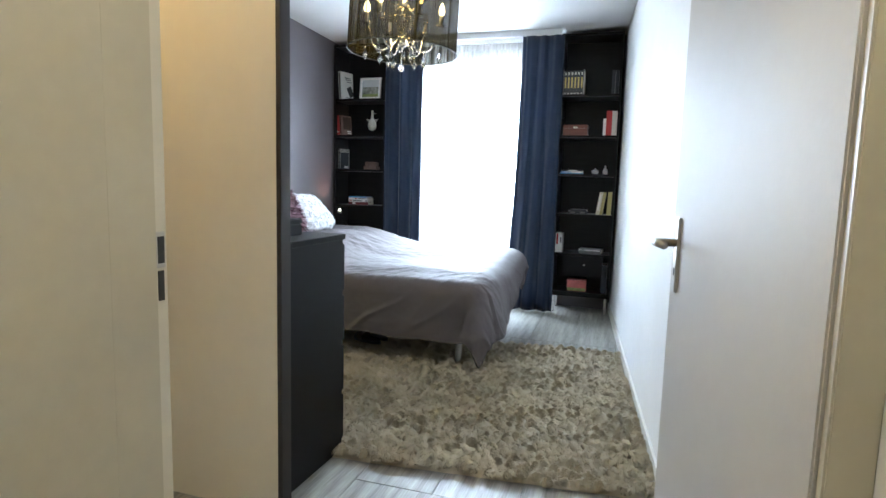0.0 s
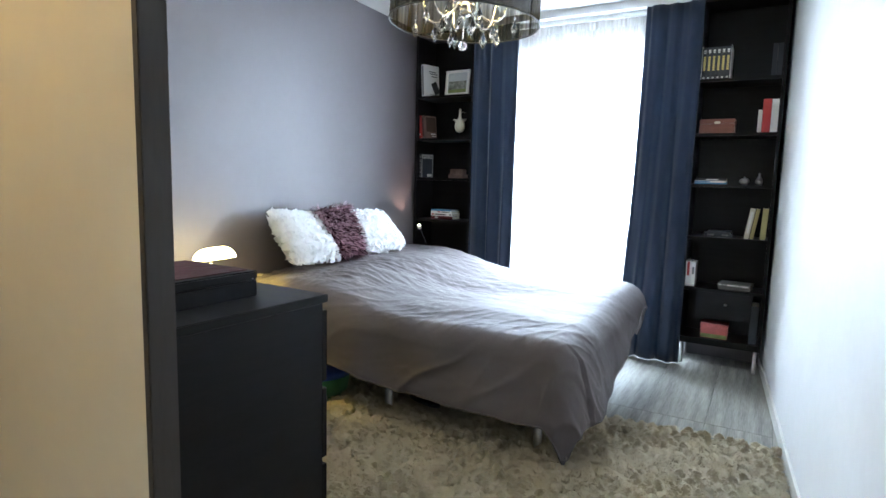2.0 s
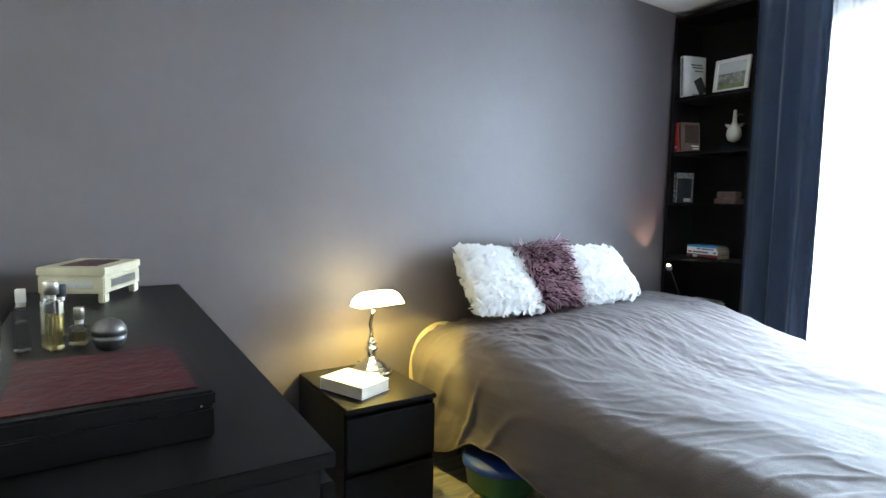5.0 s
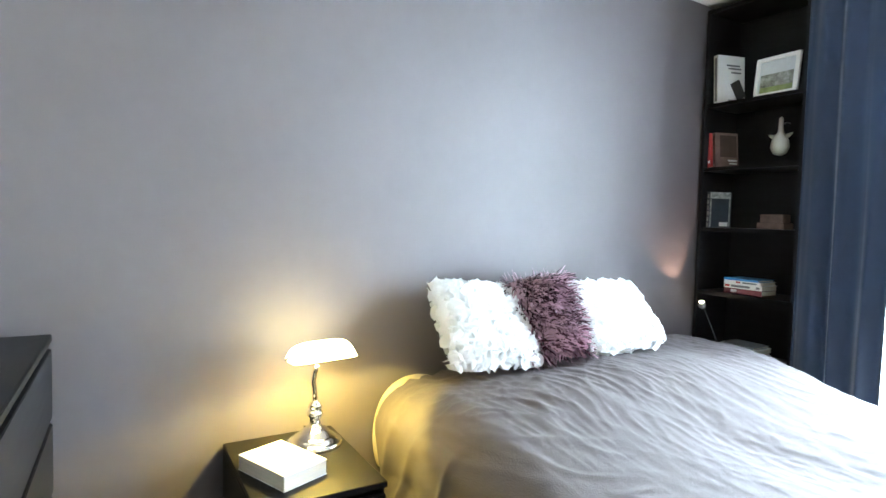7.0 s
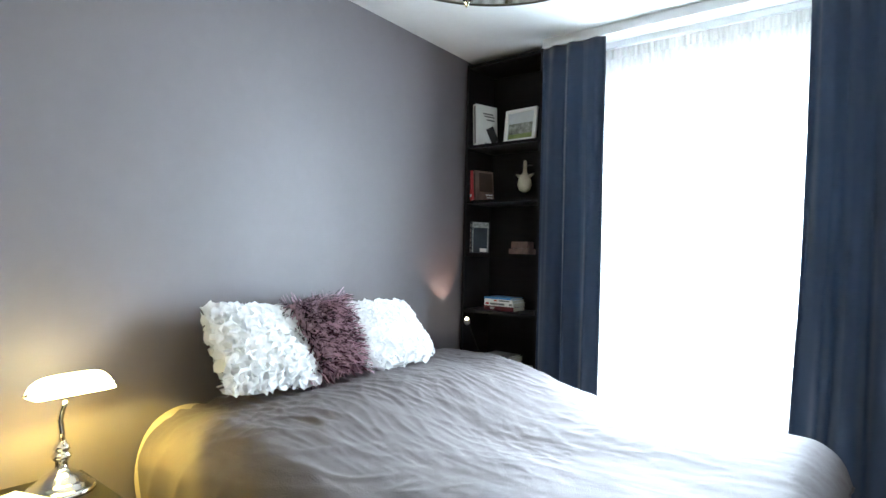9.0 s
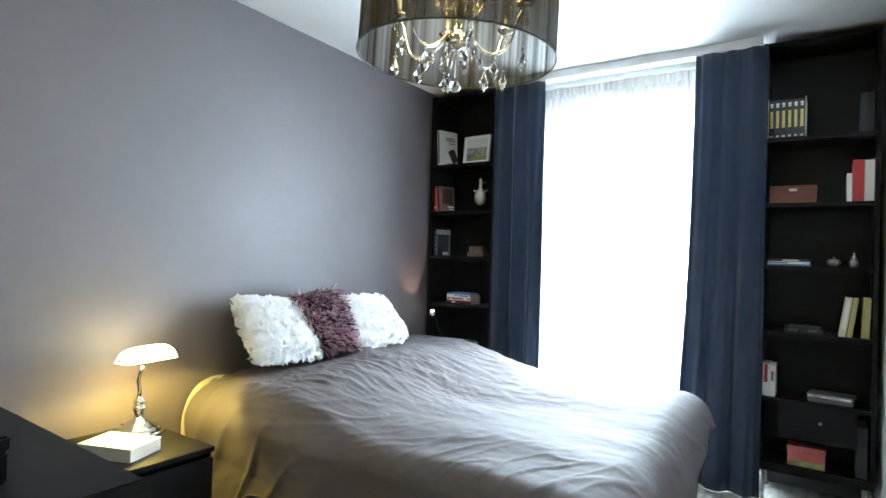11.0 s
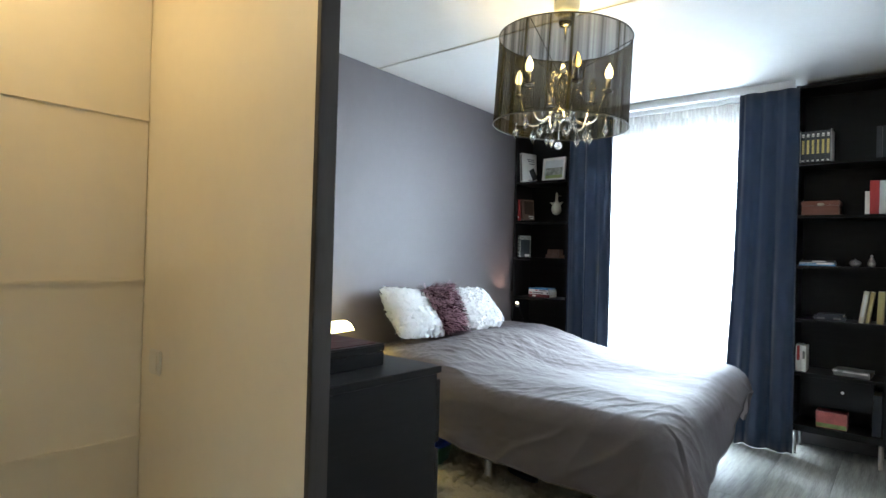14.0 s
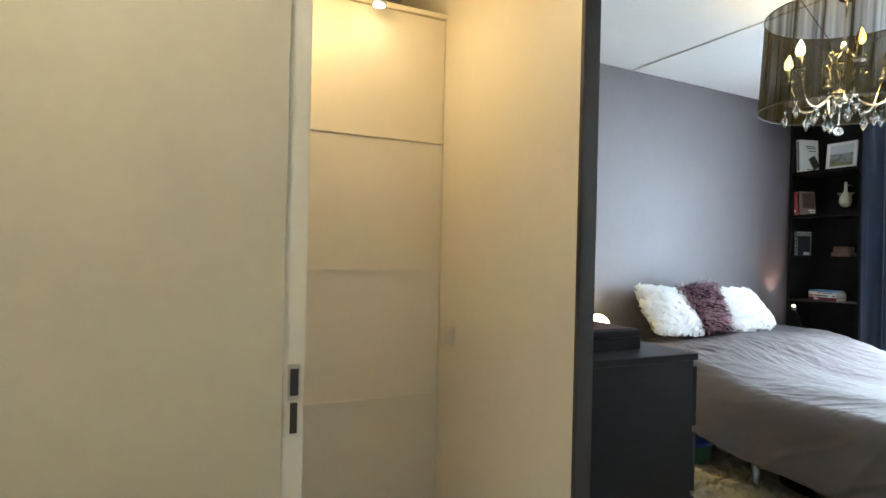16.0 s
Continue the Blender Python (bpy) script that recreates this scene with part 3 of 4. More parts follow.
book(pose(-0.150, 5.53, 0.211), 0.05, 0.2, 0.27, M_DARKB, "tall dark album beside the drawer")

# left bookcase
wb = book(pose(-2.918, 5.53, 2.057, 0, -3.5, -16), 0.036, 0.185, 0.285, M_PAPER, "white hardback standing turned to show its cover", ((0.05, 0.95, M_GREYB),))
part("cover_print", box(0.0361, 0.0370, 0.06, 0.15, 0.222, 0.232), M_GREYB, wb)
part("cover_print", box(0.0361, 0.0370, 0.07, 0.16, 0.205, 0.214), M_GREYB, wb)
part("cover_print", box(0.0361, 0.0370, 0.09, 0.16, 0.182, 0.191), M_GREYB, wb)
part("cover_picture", moved(box(0.0361, 0.0370, -0.035, 0.035, -0.055, 0.055), pose(0, 0.140, 0.085, 28)), M_INK, wb, "black slanting figure")
part("cover_print", box(0.0361, 0.0370, 0.07, 0.16, 0.018, 0.026), M_GREYB, wb)
pf = thing("framed_picture", pose(-2.70, 5.56, 2.057, -6, 0, -4), "white framed picture of a hazy landscape", "picture frame")
fb = box(0, 0.245, 0, 0.02, 0, 0.022, 0.002)
for bb_ in ((0, 0.245, 0.198, 0.22), (0, 0.022, 0.022, 0.198), (0.223, 0.245, 0.022, 0.198)):
    box(bb_[0], bb_[1], 0, 0.02, bb_[2], bb_[3], 0.002, bm=fb)
part("frame", fb, M_PAPER, pf)
part("picture", box(0.022, 0.223, 0.010, 0.016, 0.022, 0.198), M_SKYP, pf, "hazy sky")
part("tree_line", box(0.03, 0.215, 0.008, 0.0098, 0.055, 0.125), M_LAND, pf, "grey trees")
part("meadow", box(0.03, 0.215, 0.0084, 0.0098, 0.024, 0.0545), M_MEADOW, pf, "green meadow")
rbk = book(pose(-2.905, 5.535, 1.685, 0, -6, -20), 0.026, 0.15, 0.205, M_UMBER, "brown hardback with a dark picture on its cover", ((0.1, 0.9, M_SHOE),))
part("cover_picture", box(0.0261, 0.0268, 0.03, 0.14, 0.06, 0.19), M_SHOE, rbk, "dark mottled picture")
part("cover_print", box(0.0261, 0.0268, 0.08, 0.14, 0.035, 0.045), M_PAPER, rbk)
part("cover_print", box(0.0261, 0.0268, 0.09, 0.14, 0.018, 0.026), M_PAPER, rbk)
book(pose(-2.936, 5.53, 1.685, 0, -6, -20), 0.028, 0.145, 0.203, M_RED, "bright red hardback leaning on the shelf", ((0.12, 0.2, M_PAPER),))
go = thing("ceramic_goose", pose(-2.61, 5.70, 1.745), "white ceramic goose ornament hung on the shelf back", "ornament")
part("body", lathe([(0.012, 0), (0.035, 0.012), (0.048, 0.045), (0.043, 0.085), (0.025, 0.115), (0.014, 0.135), (0.011, 0.18), (0.012, 0.205), (0.004, 0.215)], 24), M_CERAM, go, "", True)
for s in (-1, 1):
    part("wing", moved(lathe([(0.004, -0.022), (0.013, 0), (0.004, 0.028)], 12), pose(s * 0.042, 0, 0.108, 0, s * 62, 0)), M_CERAM, go, "", True)
part("hook", tube([(0, 0.01, 0.17), (0, 0.05, 0.19), (0, 0.093, 0.19)], 0.0025, 6), M_STEEL, go)
db = book(pose(-2.923, 5.52, 1.329, 0, 0, -24), 0.03, 0.135, 0.212, M_DARKB, "dark book with a pale mottled rim", tuple((0.02 + 0.16 * q, 0.13 + 0.16 * q, M_LICHEN) for q in range(6)))
part("cover_print", box(0.0301, 0.0312, 0.065, 0.118, 0.008, 0.032), M_PAPER, db)
part("cover_rim", box(0.0301, 0.0312, 0.003, 0.132, 0.172, 0.209), M_LICHEN, db)
part("cover_rim", box(0.0301, 0.0310, 0.003, 0.012, 0.004, 0.171), M_LICHEN, db)
part("cover_rim", box(0.0301, 0.0310, 0.122, 0.132, 0.004, 0.171), M_LICHEN, db)
sb = thing("wooden_box", pose(-2.66, 5.6, 1.329), "small worn wooden box with a raised lid", "box")
part("body", box(0, 0.15, 0, 0.1, 0, 0.035, 0.003), M_UMBER, sb)
part("lid", box(0.012, 0.138, 0.008, 0.092, 0.036, 0.082, 0.004), M_UMBER, sb)
z = 0.953
for c, dz, ln, words, marks in (
    (M_MAROON, 0.030, 0.225, "dark red book at the bottom of a flat pile", ((0.2, 0.35, M_PAPER),)),
    (M_PAPER, 0.026, 0.225, "white book with red lettering in a flat pile", ((0.04, 0.16, M_RED), (0.2, 0.7, M_GREYB), (0.86, 0.95, M_GREYB))),
    (M_PAPER, 0.018, 0.218, "thin white book with a red mark in a pile", ((0.34, 0.46, M_RED), (0.52, 0.9, M_GREYB))),
    (M_BLUEB, 0.012, 0.205, "thin blue booklet on top of a pile", ()),
):
    lying(-2.80, 5.54, z, ln, 0.15, dz, c, words, 30 * (dz - 0.02), marks)
    z += dz + 0.0005
z = 0.579
for c, dz, ln, words, marks in (
    (M_CREAMB, 0.034, 0.205, "thick cream book at the bottom of a pile", ((0.1, 0.2, M_GREYB),)),
    (M_PINK, 0.010, 0.205, "thin pink booklet in a flat pile", ()),
    (M_PAPER, 0.024, 0.215, "white book with grey print in a pile", ((0.06, 0.14, M_RED), (0.82, 0.92, M_GREYB))),
    (M_GREYB, 0.012, 0.20, "grey booklet on top of a pile", ()),
):
    lying(-2.80, 5.54, z, ln, 0.15, dz, c, words, 60 * (dz - 0.02), marks)
    z += dz + 0.0005
pot(-2.55, 5.6, 0.579, ([(0.018, 0), (0.024, 0.02), (0.02, 0.03)], [(0.02, 0.031), (0.012, 0.045), (0.002, 0.052)]), "small dark lidded pot on the low shelf")
book(pose(-2.6, 5.56, 0.211, 0, 0, 0), 0.03, 0.15, 0.26, M_PAPER, "white folder on the bottom shelf")
book(pose(-2.56, 5.56, 0.211, 0, 0, 0), 0.04, 0.15, 0.25, M_GREYB, "grey folder on the bottom shelf")

rl = thing("reading_lamp", pose(-2.745, 5.485, 0.579), "tiny clip reading lamp, switched on", "reading lamp")
part("clip", box(-0.015, 0.015, -0.02, 0.03, -0.03, 0.006, 0.003), M_CABLE, rl)
part("stem", tube([(0, -0.01, 0.005), (-0.012, -0.05, 0.1), (-0.03, -0.09, 0.2), (-0.062, -0.108, 0.29)], 0.004, 8), M_CABLE, rl, "", True)
part("head", moved(lathe([(0.008, 0), (0.018, 0.01), (0.022, 0.03), (0.018, 0.031)], 16), pose(-0.064, -0.112, 0.285, 0, -25, 0)), M_STEEL, rl, "", True)
part("lens", moved(lathe([(0.004, 0.0), (0.014, 0.006), (0.004, 0.014)], 12), pose(-0.072, -0.118, 0.316)), M_SPOTLENS, rl, "glowing bulb", True)


# ---- chest of drawers ----
def chest(x0, x1, y0, y1, top):
    ch = thing("chest_of_drawers", pose(x0, y0, 0, 0, 0, -1.7), "long black-brown chest of drawers against the partition", "chest of drawers")
    w, d = x1 - x0, y1 - y0
    part("top", box(0, w, 0, d, top - 0.022, top, 0.002), M_BLACKH, ch)
    for a in (0, w - 0.02):
        part("side_panel", box(a, a + 0.02, 0, d - 0.022, 0.0, top - 0.022, 0.0015), M_BLACK, ch)
    part("back_panel", box(0.02, w - 0.02, 0.0, 0.01, 0.03, top - 0.022), M_BLACK, ch)
    part("inner_frame", box(0.021, w - 0.021, 0.012, d - 0.06, 0.05, top - 0.04), M_BLACK, ch)
    part("middle_panel", box(w / 2 - 0.01, w / 2 + 0.01, d - 0.058, d - 0.024, 0.0, top - 0.024), M_BLACK, ch)
    step = (top - 0.022 - 0.05) / 4
    for c in range(2):
        for k in range(4):
            a, b = c * w / 2, (c + 1) * w / 2
            z0 = 0.05 + k * step
            part("drawer_front", box(a + 0.003, b - 0.003, d - 0.020, d - 0.001, z0, z0 + step - 0.022, 0.002), M_BLACK, ch)
    return ch


DR_TOP = 0.977
chest(-2.8137, -1.1557, 1.7944, 2.2814, DR_TOP)
jb = thing("jewellery_box", pose(-1.577, 1.832, DR_TOP), "black box with a burgundy tooled leather lid", "box")
part("body", box(0, 0.30, 0, 0.268, 0, 0.045, 0.003), M_BLACK, jb)
lid = part("lid", box(-0.002, 0.302, -0.002, 0.27, 0.046, 0.07, 0.004), M_BLACK, jb)
part("inlay", box(0.018, 0.282, 0.018, 0.25, 0.0702, 0.0725, 0.001), M_BURG, lid, "burgundy tooled leather inlay")
part("pin", lathe([(0.0015, 0), (0.0015, 0.002)], 8, None, pose(0.302, 0.25, 0.05, 0, 90)), M_SILVER, jb)
sp = thing("metal_ball_box", pose(-1.88, 2.0, DR_TOP), "round two-part pewter ball box", "ball box")
part("bowl", lathe([(0.014, 0), (0.026, 0.006), (0.034, 0.022), (0.0355, 0.034)], 28), M_PEWTER, sp, "", True)
part("lid", lathe([(0.036, 0.0352), (0.034, 0.050), (0.026, 0.062), (0.013, 0.069), (0.001, 0.071)], 28), M_PEWTER, sp, "", True)
wc = thing("wooden_casket", pose(-2.80, 1.965, DR_TOP, 0, 0, -27), "ivory wooden casket with inlaid panels on feet", "casket")
for a in (0, 0.22):
    for b in (0, 0.17):
        part("foot", box(a, a + 0.035, b, b + 0.02, 0, 0.03, 0.003), M_IVORY, wc)
part("body", box(-0.003, 0.258, -0.003, 0.193, 0.03, 0.085, 0.003), M_IVORY, wc)
cl_ = part("lid", box(-0.006, 0.261, -0.006, 0.196, 0.087, 0.112, 0.003), M_IVORY, wc)
part("inlay", box(0.04, 0.215, 0.04, 0.15, 0.1121, 0.1135), M_BURG, cl_, "dark inlay")
part("side_inlay", box(0.258, 0.2595, 0.03, 0.16, 0.045, 0.072), M_SILVER, wc, "pale inlay")
part("front_inlay", box(0.04, 0.215, 0.1935, 0.195, 0.045, 0.072), M_SILVER, wc, "pale inlay")


def bottle(x, y, w, d, h, cap, juice, label, turn=0, capm=None):
    b = thing("perfume_bottle", pose(x, y, DR_TOP, 0, 0, turn), label, "perfume bottle", "perfume bottles")
    part("flask", box(-w / 2, w / 2, -d / 2, d / 2, 0, h, 0.006), M_PERFUME, b)
    part("perfume", box(-w / 2 + 0.005, w / 2 - 0.005, -d / 2 + 0.005, d / 2 - 0.005, 0.006, h * 0.7, 0.003), juice, b)
    part("collar", lathe([(0.009, h + 0.0005), (0.009, h + 0.009)], 16), M_STEEL, b)
    part("cap", lathe([(cap, h + 0.0095), (cap, h + 0.035), (cap * 0.9, h + 0.038)], 20), capm or M_STEEL, b, "", True)


bottle(-1.93, 1.895, 0.055, 0.03, 0.115, 0.015, M_AMBERG, "flat clear perfume bottle with steel cap", 20)
bottle(-1.95, 1.945, 0.05, 0.035, 0.05, 0.011, M_AMBERG, "low square perfume bottle with steel cap", -10)
bottle(-1.94, 1.84, 0.045, 0.03, 0.10, 0.010, M_PERFUME, "clear ribbed perfume bottle with white cap", 0, M_PAPER)
bottle(-1.79, 1.80, 0.042, 0.03, 0.12, 0.014, M_MAGENTA, "tall magenta perfume bottle with clear cap", 8)
bottle(-1.86, 1.785, 0.035, 0.028, 0.08, 0.010, M_AMBERG, "slim amber perfume bottle with gold cap", -14, M_GOLD)
bottle(-2.05, 1.91, 0.04, 0.03, 0.09, 0.012, M_PERFUME, "dark capped perfume bottle", 5, M_DARKB)

# ---- bedside table and lamp ----
NT = 0.535
nt = thing("bedside_table", pose(-2.85, 2.772, 0), "small black-brown bedside table with drawers", "bedside table")
part("top", box(0, 0.525, 0, 0.395, NT - 0.02, NT, 0.002), M_BLACKH, nt)
part("side_panel", box(0, 0.50, 0.0, 0.02, 0, NT - 0.02, 0.0015), M_BLACK, nt)
part("side_panel", box(0, 0.50, 0.375, 0.395, 0, NT - 0.02, 0.0015), M_BLACK, nt)
part("inner_frame", box(0.0, 0.47, 0.021, 0.374, 0.03, NT - 0.022), M_BLACK, nt)
for z in (0.05, 0.285):
    part("drawer_front", box(0.502, 0.521, 0.004, 0.391, z, z + 0.208, 0.002), M_BLACK, nt)

bl = thing("desk_lamp", pose(-2.70, 3.055, NT), "banker's lamp with lit opal shade and chrome foot", "table lamp")
part("foot", lathe([(0.090, 0), (0.096, 0.003), (0.096, 0.014), (0.088, 0.020), (0.080, 0.022), (0.076, 0.030), (0.066, 0.036), (0.060, 0.040), (0.050, 0.052), (0.034, 0.062), (0.024, 0.070), (0.018, 0.080)], 32), M_CHROME, bl, "polished stepped foot", True)
part("stem", lathe([(0.018, 0.080), (0.018, 0.098), (0.026, 0.106), (0.029, 0.114), (0.024, 0.122), (0.016, 0.128), (0.024, 0.136), (0.020, 0.148), (0.011, 0.156), (0.009, 0.166)], 24), M_CHROME, bl, "", True)
part("neck", tube([(0, 0, 0.148), (0.004, -0.003, 0.19), (-0.004, -0.006, 0.225), (0.006, -0.004, 0.26), (0.02, 0, 0.29)], [0.009, 0.0085, 0.009, 0.0085, 0.007], 12), M_CHROME, bl, "", True)


def hood():
    bm = bmesh.new()
    nu, nv = 26, 14
    rows = []
    for i in range(nu + 1):
        u = -1 + 2 * i / nu
        taper = (1 - abs(u) ** 5) ** 0.5 * 0.62 + 0.38
        row = []
        for j in range(nv + 1):
            a = math.pi * j / nv
            row.append(bm.verts.new((0.048 * math.cos(a) * (0.7 + 0.3 * taper), 0.118 * u * (0.93 + 0.07 * (1 - math.sin(a))), 0.060 * math.sin(a) ** 0.8 * taper)))
        rows.append(row)
    for a, b in zip(rows, rows[1:]):
        for j in range(nv):
            bm.faces.new((a[j], a[j + 1], b[j + 1], b[j]))
    bm.faces.new(rows[0][::-1])
    bm.faces.new(rows[-1])
    bmesh.ops.recalc_face_normals(bm, faces=bm.faces[:])
    return bm


sh = part("shade", moved(hood(), pose(0.035, 0.01, 0.318, 0, 0, 8)), M_LAMPSHADE, bl, "lit opal glass hood", True)
sh.modifiers.new("thick", "SOLIDIFY").thickness = 0.003
part("finial", moved(lathe([(0.005, 0), (0.007, 0.008), (0.002, 0.02)], 10), pose(0.05, -0.105, 0.33, 90, 0, 8)), M_CHROME, bl, "", True)
part("finial", moved(lathe([(0.005, 0), (0.007, 0.008), (0.002, 0.02)], 10), pose(0.02, 0.127, 0.33, -90, 0, 8)), M_CHROME, bl, "", True)
part("cable", tube([(-0.06, 0.03, 0.008), (-0.09, 0.06, 0.012), (-0.13, 0.05, 0.006), (-0.19, 0.0, 0.004)], 0.003, 6), M_CABLE, bl)
nb = thing("book", pose(-2.615, 2.778, NT, 0, 0, 22), "thick white paperback lying on the bedside table", "book")
part("cover", box(0, 0.236, 0, 0.163, 0.0, 0.002, 0, box(0, 0.236, 0, 0.163, 0.046, 0.048)), M_PAPER, nb)
part("page_block", box(0.002, 0.234, 0.002, 0.161, 0.0021, 0.0459), M_PAGES, nb)


# ---- bed ----
BX0, BX1, BEDY0, BEDY1 = -2.87, -0.90, 3.47, 5.03


def bed():
    b = thing("bed", pose(0, 0, 0), "double bed on steel legs against the mauve wall", "bed")
    part("base", box(BX0, BX1, BEDY0, BEDY1, 0.22, 0.32, 0.02), M_BLACK, b, "dark upholstered base")
    part("mattress", box(BX0 + 0.005, BX1 - 0.01, BEDY0 + 0.01, BEDY1 - 0.01, 0.322, 0.46, 0.05, None, 4), M_SHEET, b, "", True)
    for x_ in (BX0 + 0.1, -1.88, BX1 - 0.09):
        for y_ in (BEDY0 + 0.12, BEDY1 - 0.10):
            part("leg", lathe([(0.02, 0), (0.022, 0.01), (0.022, 0.22)], 14, None, pose(x_, y_, 0)), M_STEEL, b, "steel leg", True)
    return b


bed()


def smooth_step(a, b, v):
    v = max(0.0, min(1.0, (v - a) / (b - a)))
    return v * v * (3 - 2 * v)


def crease(s_, t_, turn, fine, coarse, seed):
    """Sharp-crested wrinkles that run along one direction."""
    c, n = math.cos(turn), math.sin(turn)
    a, b = s_ * c + t_ * n, t_ * c - s_ * n
    b += 0.10 * noise.noise((a * 2.0, b * 2.0, seed + 3.0))
    v = abs(noise.noise((a * coarse, b * fine, seed)))
    return max(0.0, 1 - v * 4.0) ** 1.6


def duvet():
    bm = bmesh.new()
    x1, y0, y1 = BX1 - 0.02, BEDY0 + 0.07, BEDY1 - 0.05
    over, far, nx, ny = 0.435, 0.40, 260, 260
    rows = []
    for i in range(nx + 1):
        row = []
        for j in range(ny + 1):
            s = -2.84 + (x1 + over + 2.84) * i / nx
            t = y0 - over + (y1 - y0 + over + far) * j / ny
            px, py = min(s, x1), min(max(t, y0), y1)
            dx, dy = (s - px) * (1 - 0.46 * smooth_step(3.75, 5.0, py)), t - py
            if dy < 0:
                dy *= 1 + 0.30 * smooth_step(-1.9, -2.5, px) + 0.30 * smooth_step(-2.35, -2.65, px)
            d = math.hypot(dx, dy)
            if d > 0:
                lim = 0.60 + 0.12 * smooth_step(-2.35, -2.65, px) if dy <= 0 else 0.60 - 0.16 * dy / d
                if d > lim:
                    dx, dy, d = dx * lim / d, dy * lim / d, lim
            head = smooth_step(-1.7, -2.4, px)
            mask = max(0.0, 0.35 + 0.9 * noise.noise((s * 1.1, t * 1.5, 21.0))) * (0.5 + 0.5 * head) + 0.12
            rough = 0.018 * noise.noise((s * 1.6, t * 1.8, 2.0)) + 0.008 * noise.noise((s * 2.4 + t * 2, t * 5 - s * 1.2, 5.0)) + 0.002 * noise.noise((s * 9 + t * 9, t * 18 - s * 5, 8.0))
            mask *= 1 - 0.65 * smooth_step(-1.9, -1.1, s)
            rough += mask * (0.007 * crease(s, t, -0.28, 6, 1.5, 1.0) + 0.006 * crease(s, t, 0.10, 11, 2.4, 6.0) + 0.005 * crease(s, t, -0.62, 14, 3.2, 13.0) + 0.005 * crease(s, t, 0.55, 13, 3.4, 41.0))
            rough += 0.017 * crease(s, t, 0.9, 13, 4.0, 23.0) * smooth_step(3.95, 3.66, t) * smooth_step(3.40, 3.56, t) * (0.3 + 0.7 * abs(noise.noise((s * 2.3, 0.0, 9.0))))
            rough += 0.0035 * crease(s, t, 0.12, 24, 3, 17.0) * (0.25 + head)
            top = 0.605 + 0.125 * head + 0.035 * smooth_step(4.0, 4.5, py) * head
            top += 0.048 * smooth_step(4.2, 4.9, py) * (1 - head) - 0.03 * smooth_step(3.9, 3.5, py)
            top += rough - 0.03 * smooth_step(-2.62, -2.84, s)
            if d > 0:
                ux, uy = dx / d, dy / d
                r = 0.10 + (0.09 * head if uy < 0 else 0.02)
                arc = r * math.pi / 2
                if d < arc:
                    a = d / r
                    out, fall = r * math.sin(a), r * (1 - math.cos(a))
                else:
                    out, fall = r, r + (d - arc)
                along = s if abs(uy) > abs(ux) else t
                side = (abs(ux) - abs(uy)) ** 2
                w = min(1.0, fall / 0.35)
                wave = 0.045 * noise.noise((along * 2.6, 0.5 * fall, 11.0)) + 0.008 * math.sin(along * 15 + 3 * noise.noise((along * 2, 1, 1)))
                out += w * (0.035 - 0.07 * head * (uy < 0) * w + side * wave)
                out += 0.045 * w * max(0.0, ux) + 0.6 * rough * w + 0.016 * w * crease(s, t, 0.75, 5, 1.5, 31.0)
                X, Y, Z = px + ux * out, py + uy * out, top - fall * (1.0 + 0.05 * side * noise.noise((along * 4, 0, 4.0)))
            else:
                X, Y, Z = s, t, top
            row.append(bm.verts.new((X, Y, max(Z, 0.065))))
        rows.append(row)
    for a, b in zip(rows, rows[1:]):
        for j in range(ny):
            bm.faces.new((a[j], a[j + 1], b[j + 1], b[j]))
    bmesh.ops.recalc_face_normals(bm, faces=bm.faces[:])
    edge = [r_[0].co.copy() for r_ in rows] + [v.co.copy() for v in rows[-1][1:]] + [r_[-1].co.copy() for r_ in rows[-2::-1]]
    return bm, edge[::3]


def sheet_edge():
    """The end of the under-sheet, drawn over the mattress corner by the wall."""
    bm = bmesh.new()
    line = ((3.66, 0.660), (3.58, 0.694), (3.51, 0.700), (3.44, 0.684), (3.385, 0.64), (3.35, 0.57), (3.335, 0.49), (3.34, 0.40), (3.36, 0.33))
    rows = []
    for k in range(13):
        u = k / 12
        x = -2.872 + (0.052 + 0.012 * math.sin(u * 5)) * u
        rows.append([bm.verts.new((x, y + 0.014 + 0.012 * u + 0.004 * noise.noise((u * 3, z * 9, 1.0)), z - 0.010 - 0.010 * u * u + 0.004 * noise.noise((u * 4, y * 8, 2.0)))) for y, z in line])
    for p, q in zip(rows, rows[1:]):
        for j in range(len(line) - 1):
            bm.faces.new((p[j], p[j + 1], q[j + 1], q[j]))
    bmesh.ops.recalc_face_normals(bm, faces=bm.faces[:])
    return bm


st = thing("bed_sheet", pose(0, 0, 0), "cream cotton sheet showing past the duvet", "bed sheet")
sheet = part("cloth", sheet_edge(), M_LINEN, st, "", True)
sheet.modifiers.new("thick", "SOLIDIFY").thickness = 0.006
sub = sheet.modifiers.new("round", "SUBSURF")
sub.levels = sub.render_levels = 2
dv = thing("duvet", pose(0, 0, 0), "mauve grey cotton duvet spread over the bed", "duvet")
cover_bm, hem_line = duvet()
dcover = part("cover", cover_bm, [M_DUVET, M_DUVET_IN], dv, "wrinkled mauve grey cotton", True)
part("hem", tube(hem_line, 0.005, 6), M_DUVET, dv, "stitched edge", True)
th = dcover.modifiers.new("thick", "SOLIDIFY")
th.thickness, th.offset, th.material_offset = 0.02, -1, 1


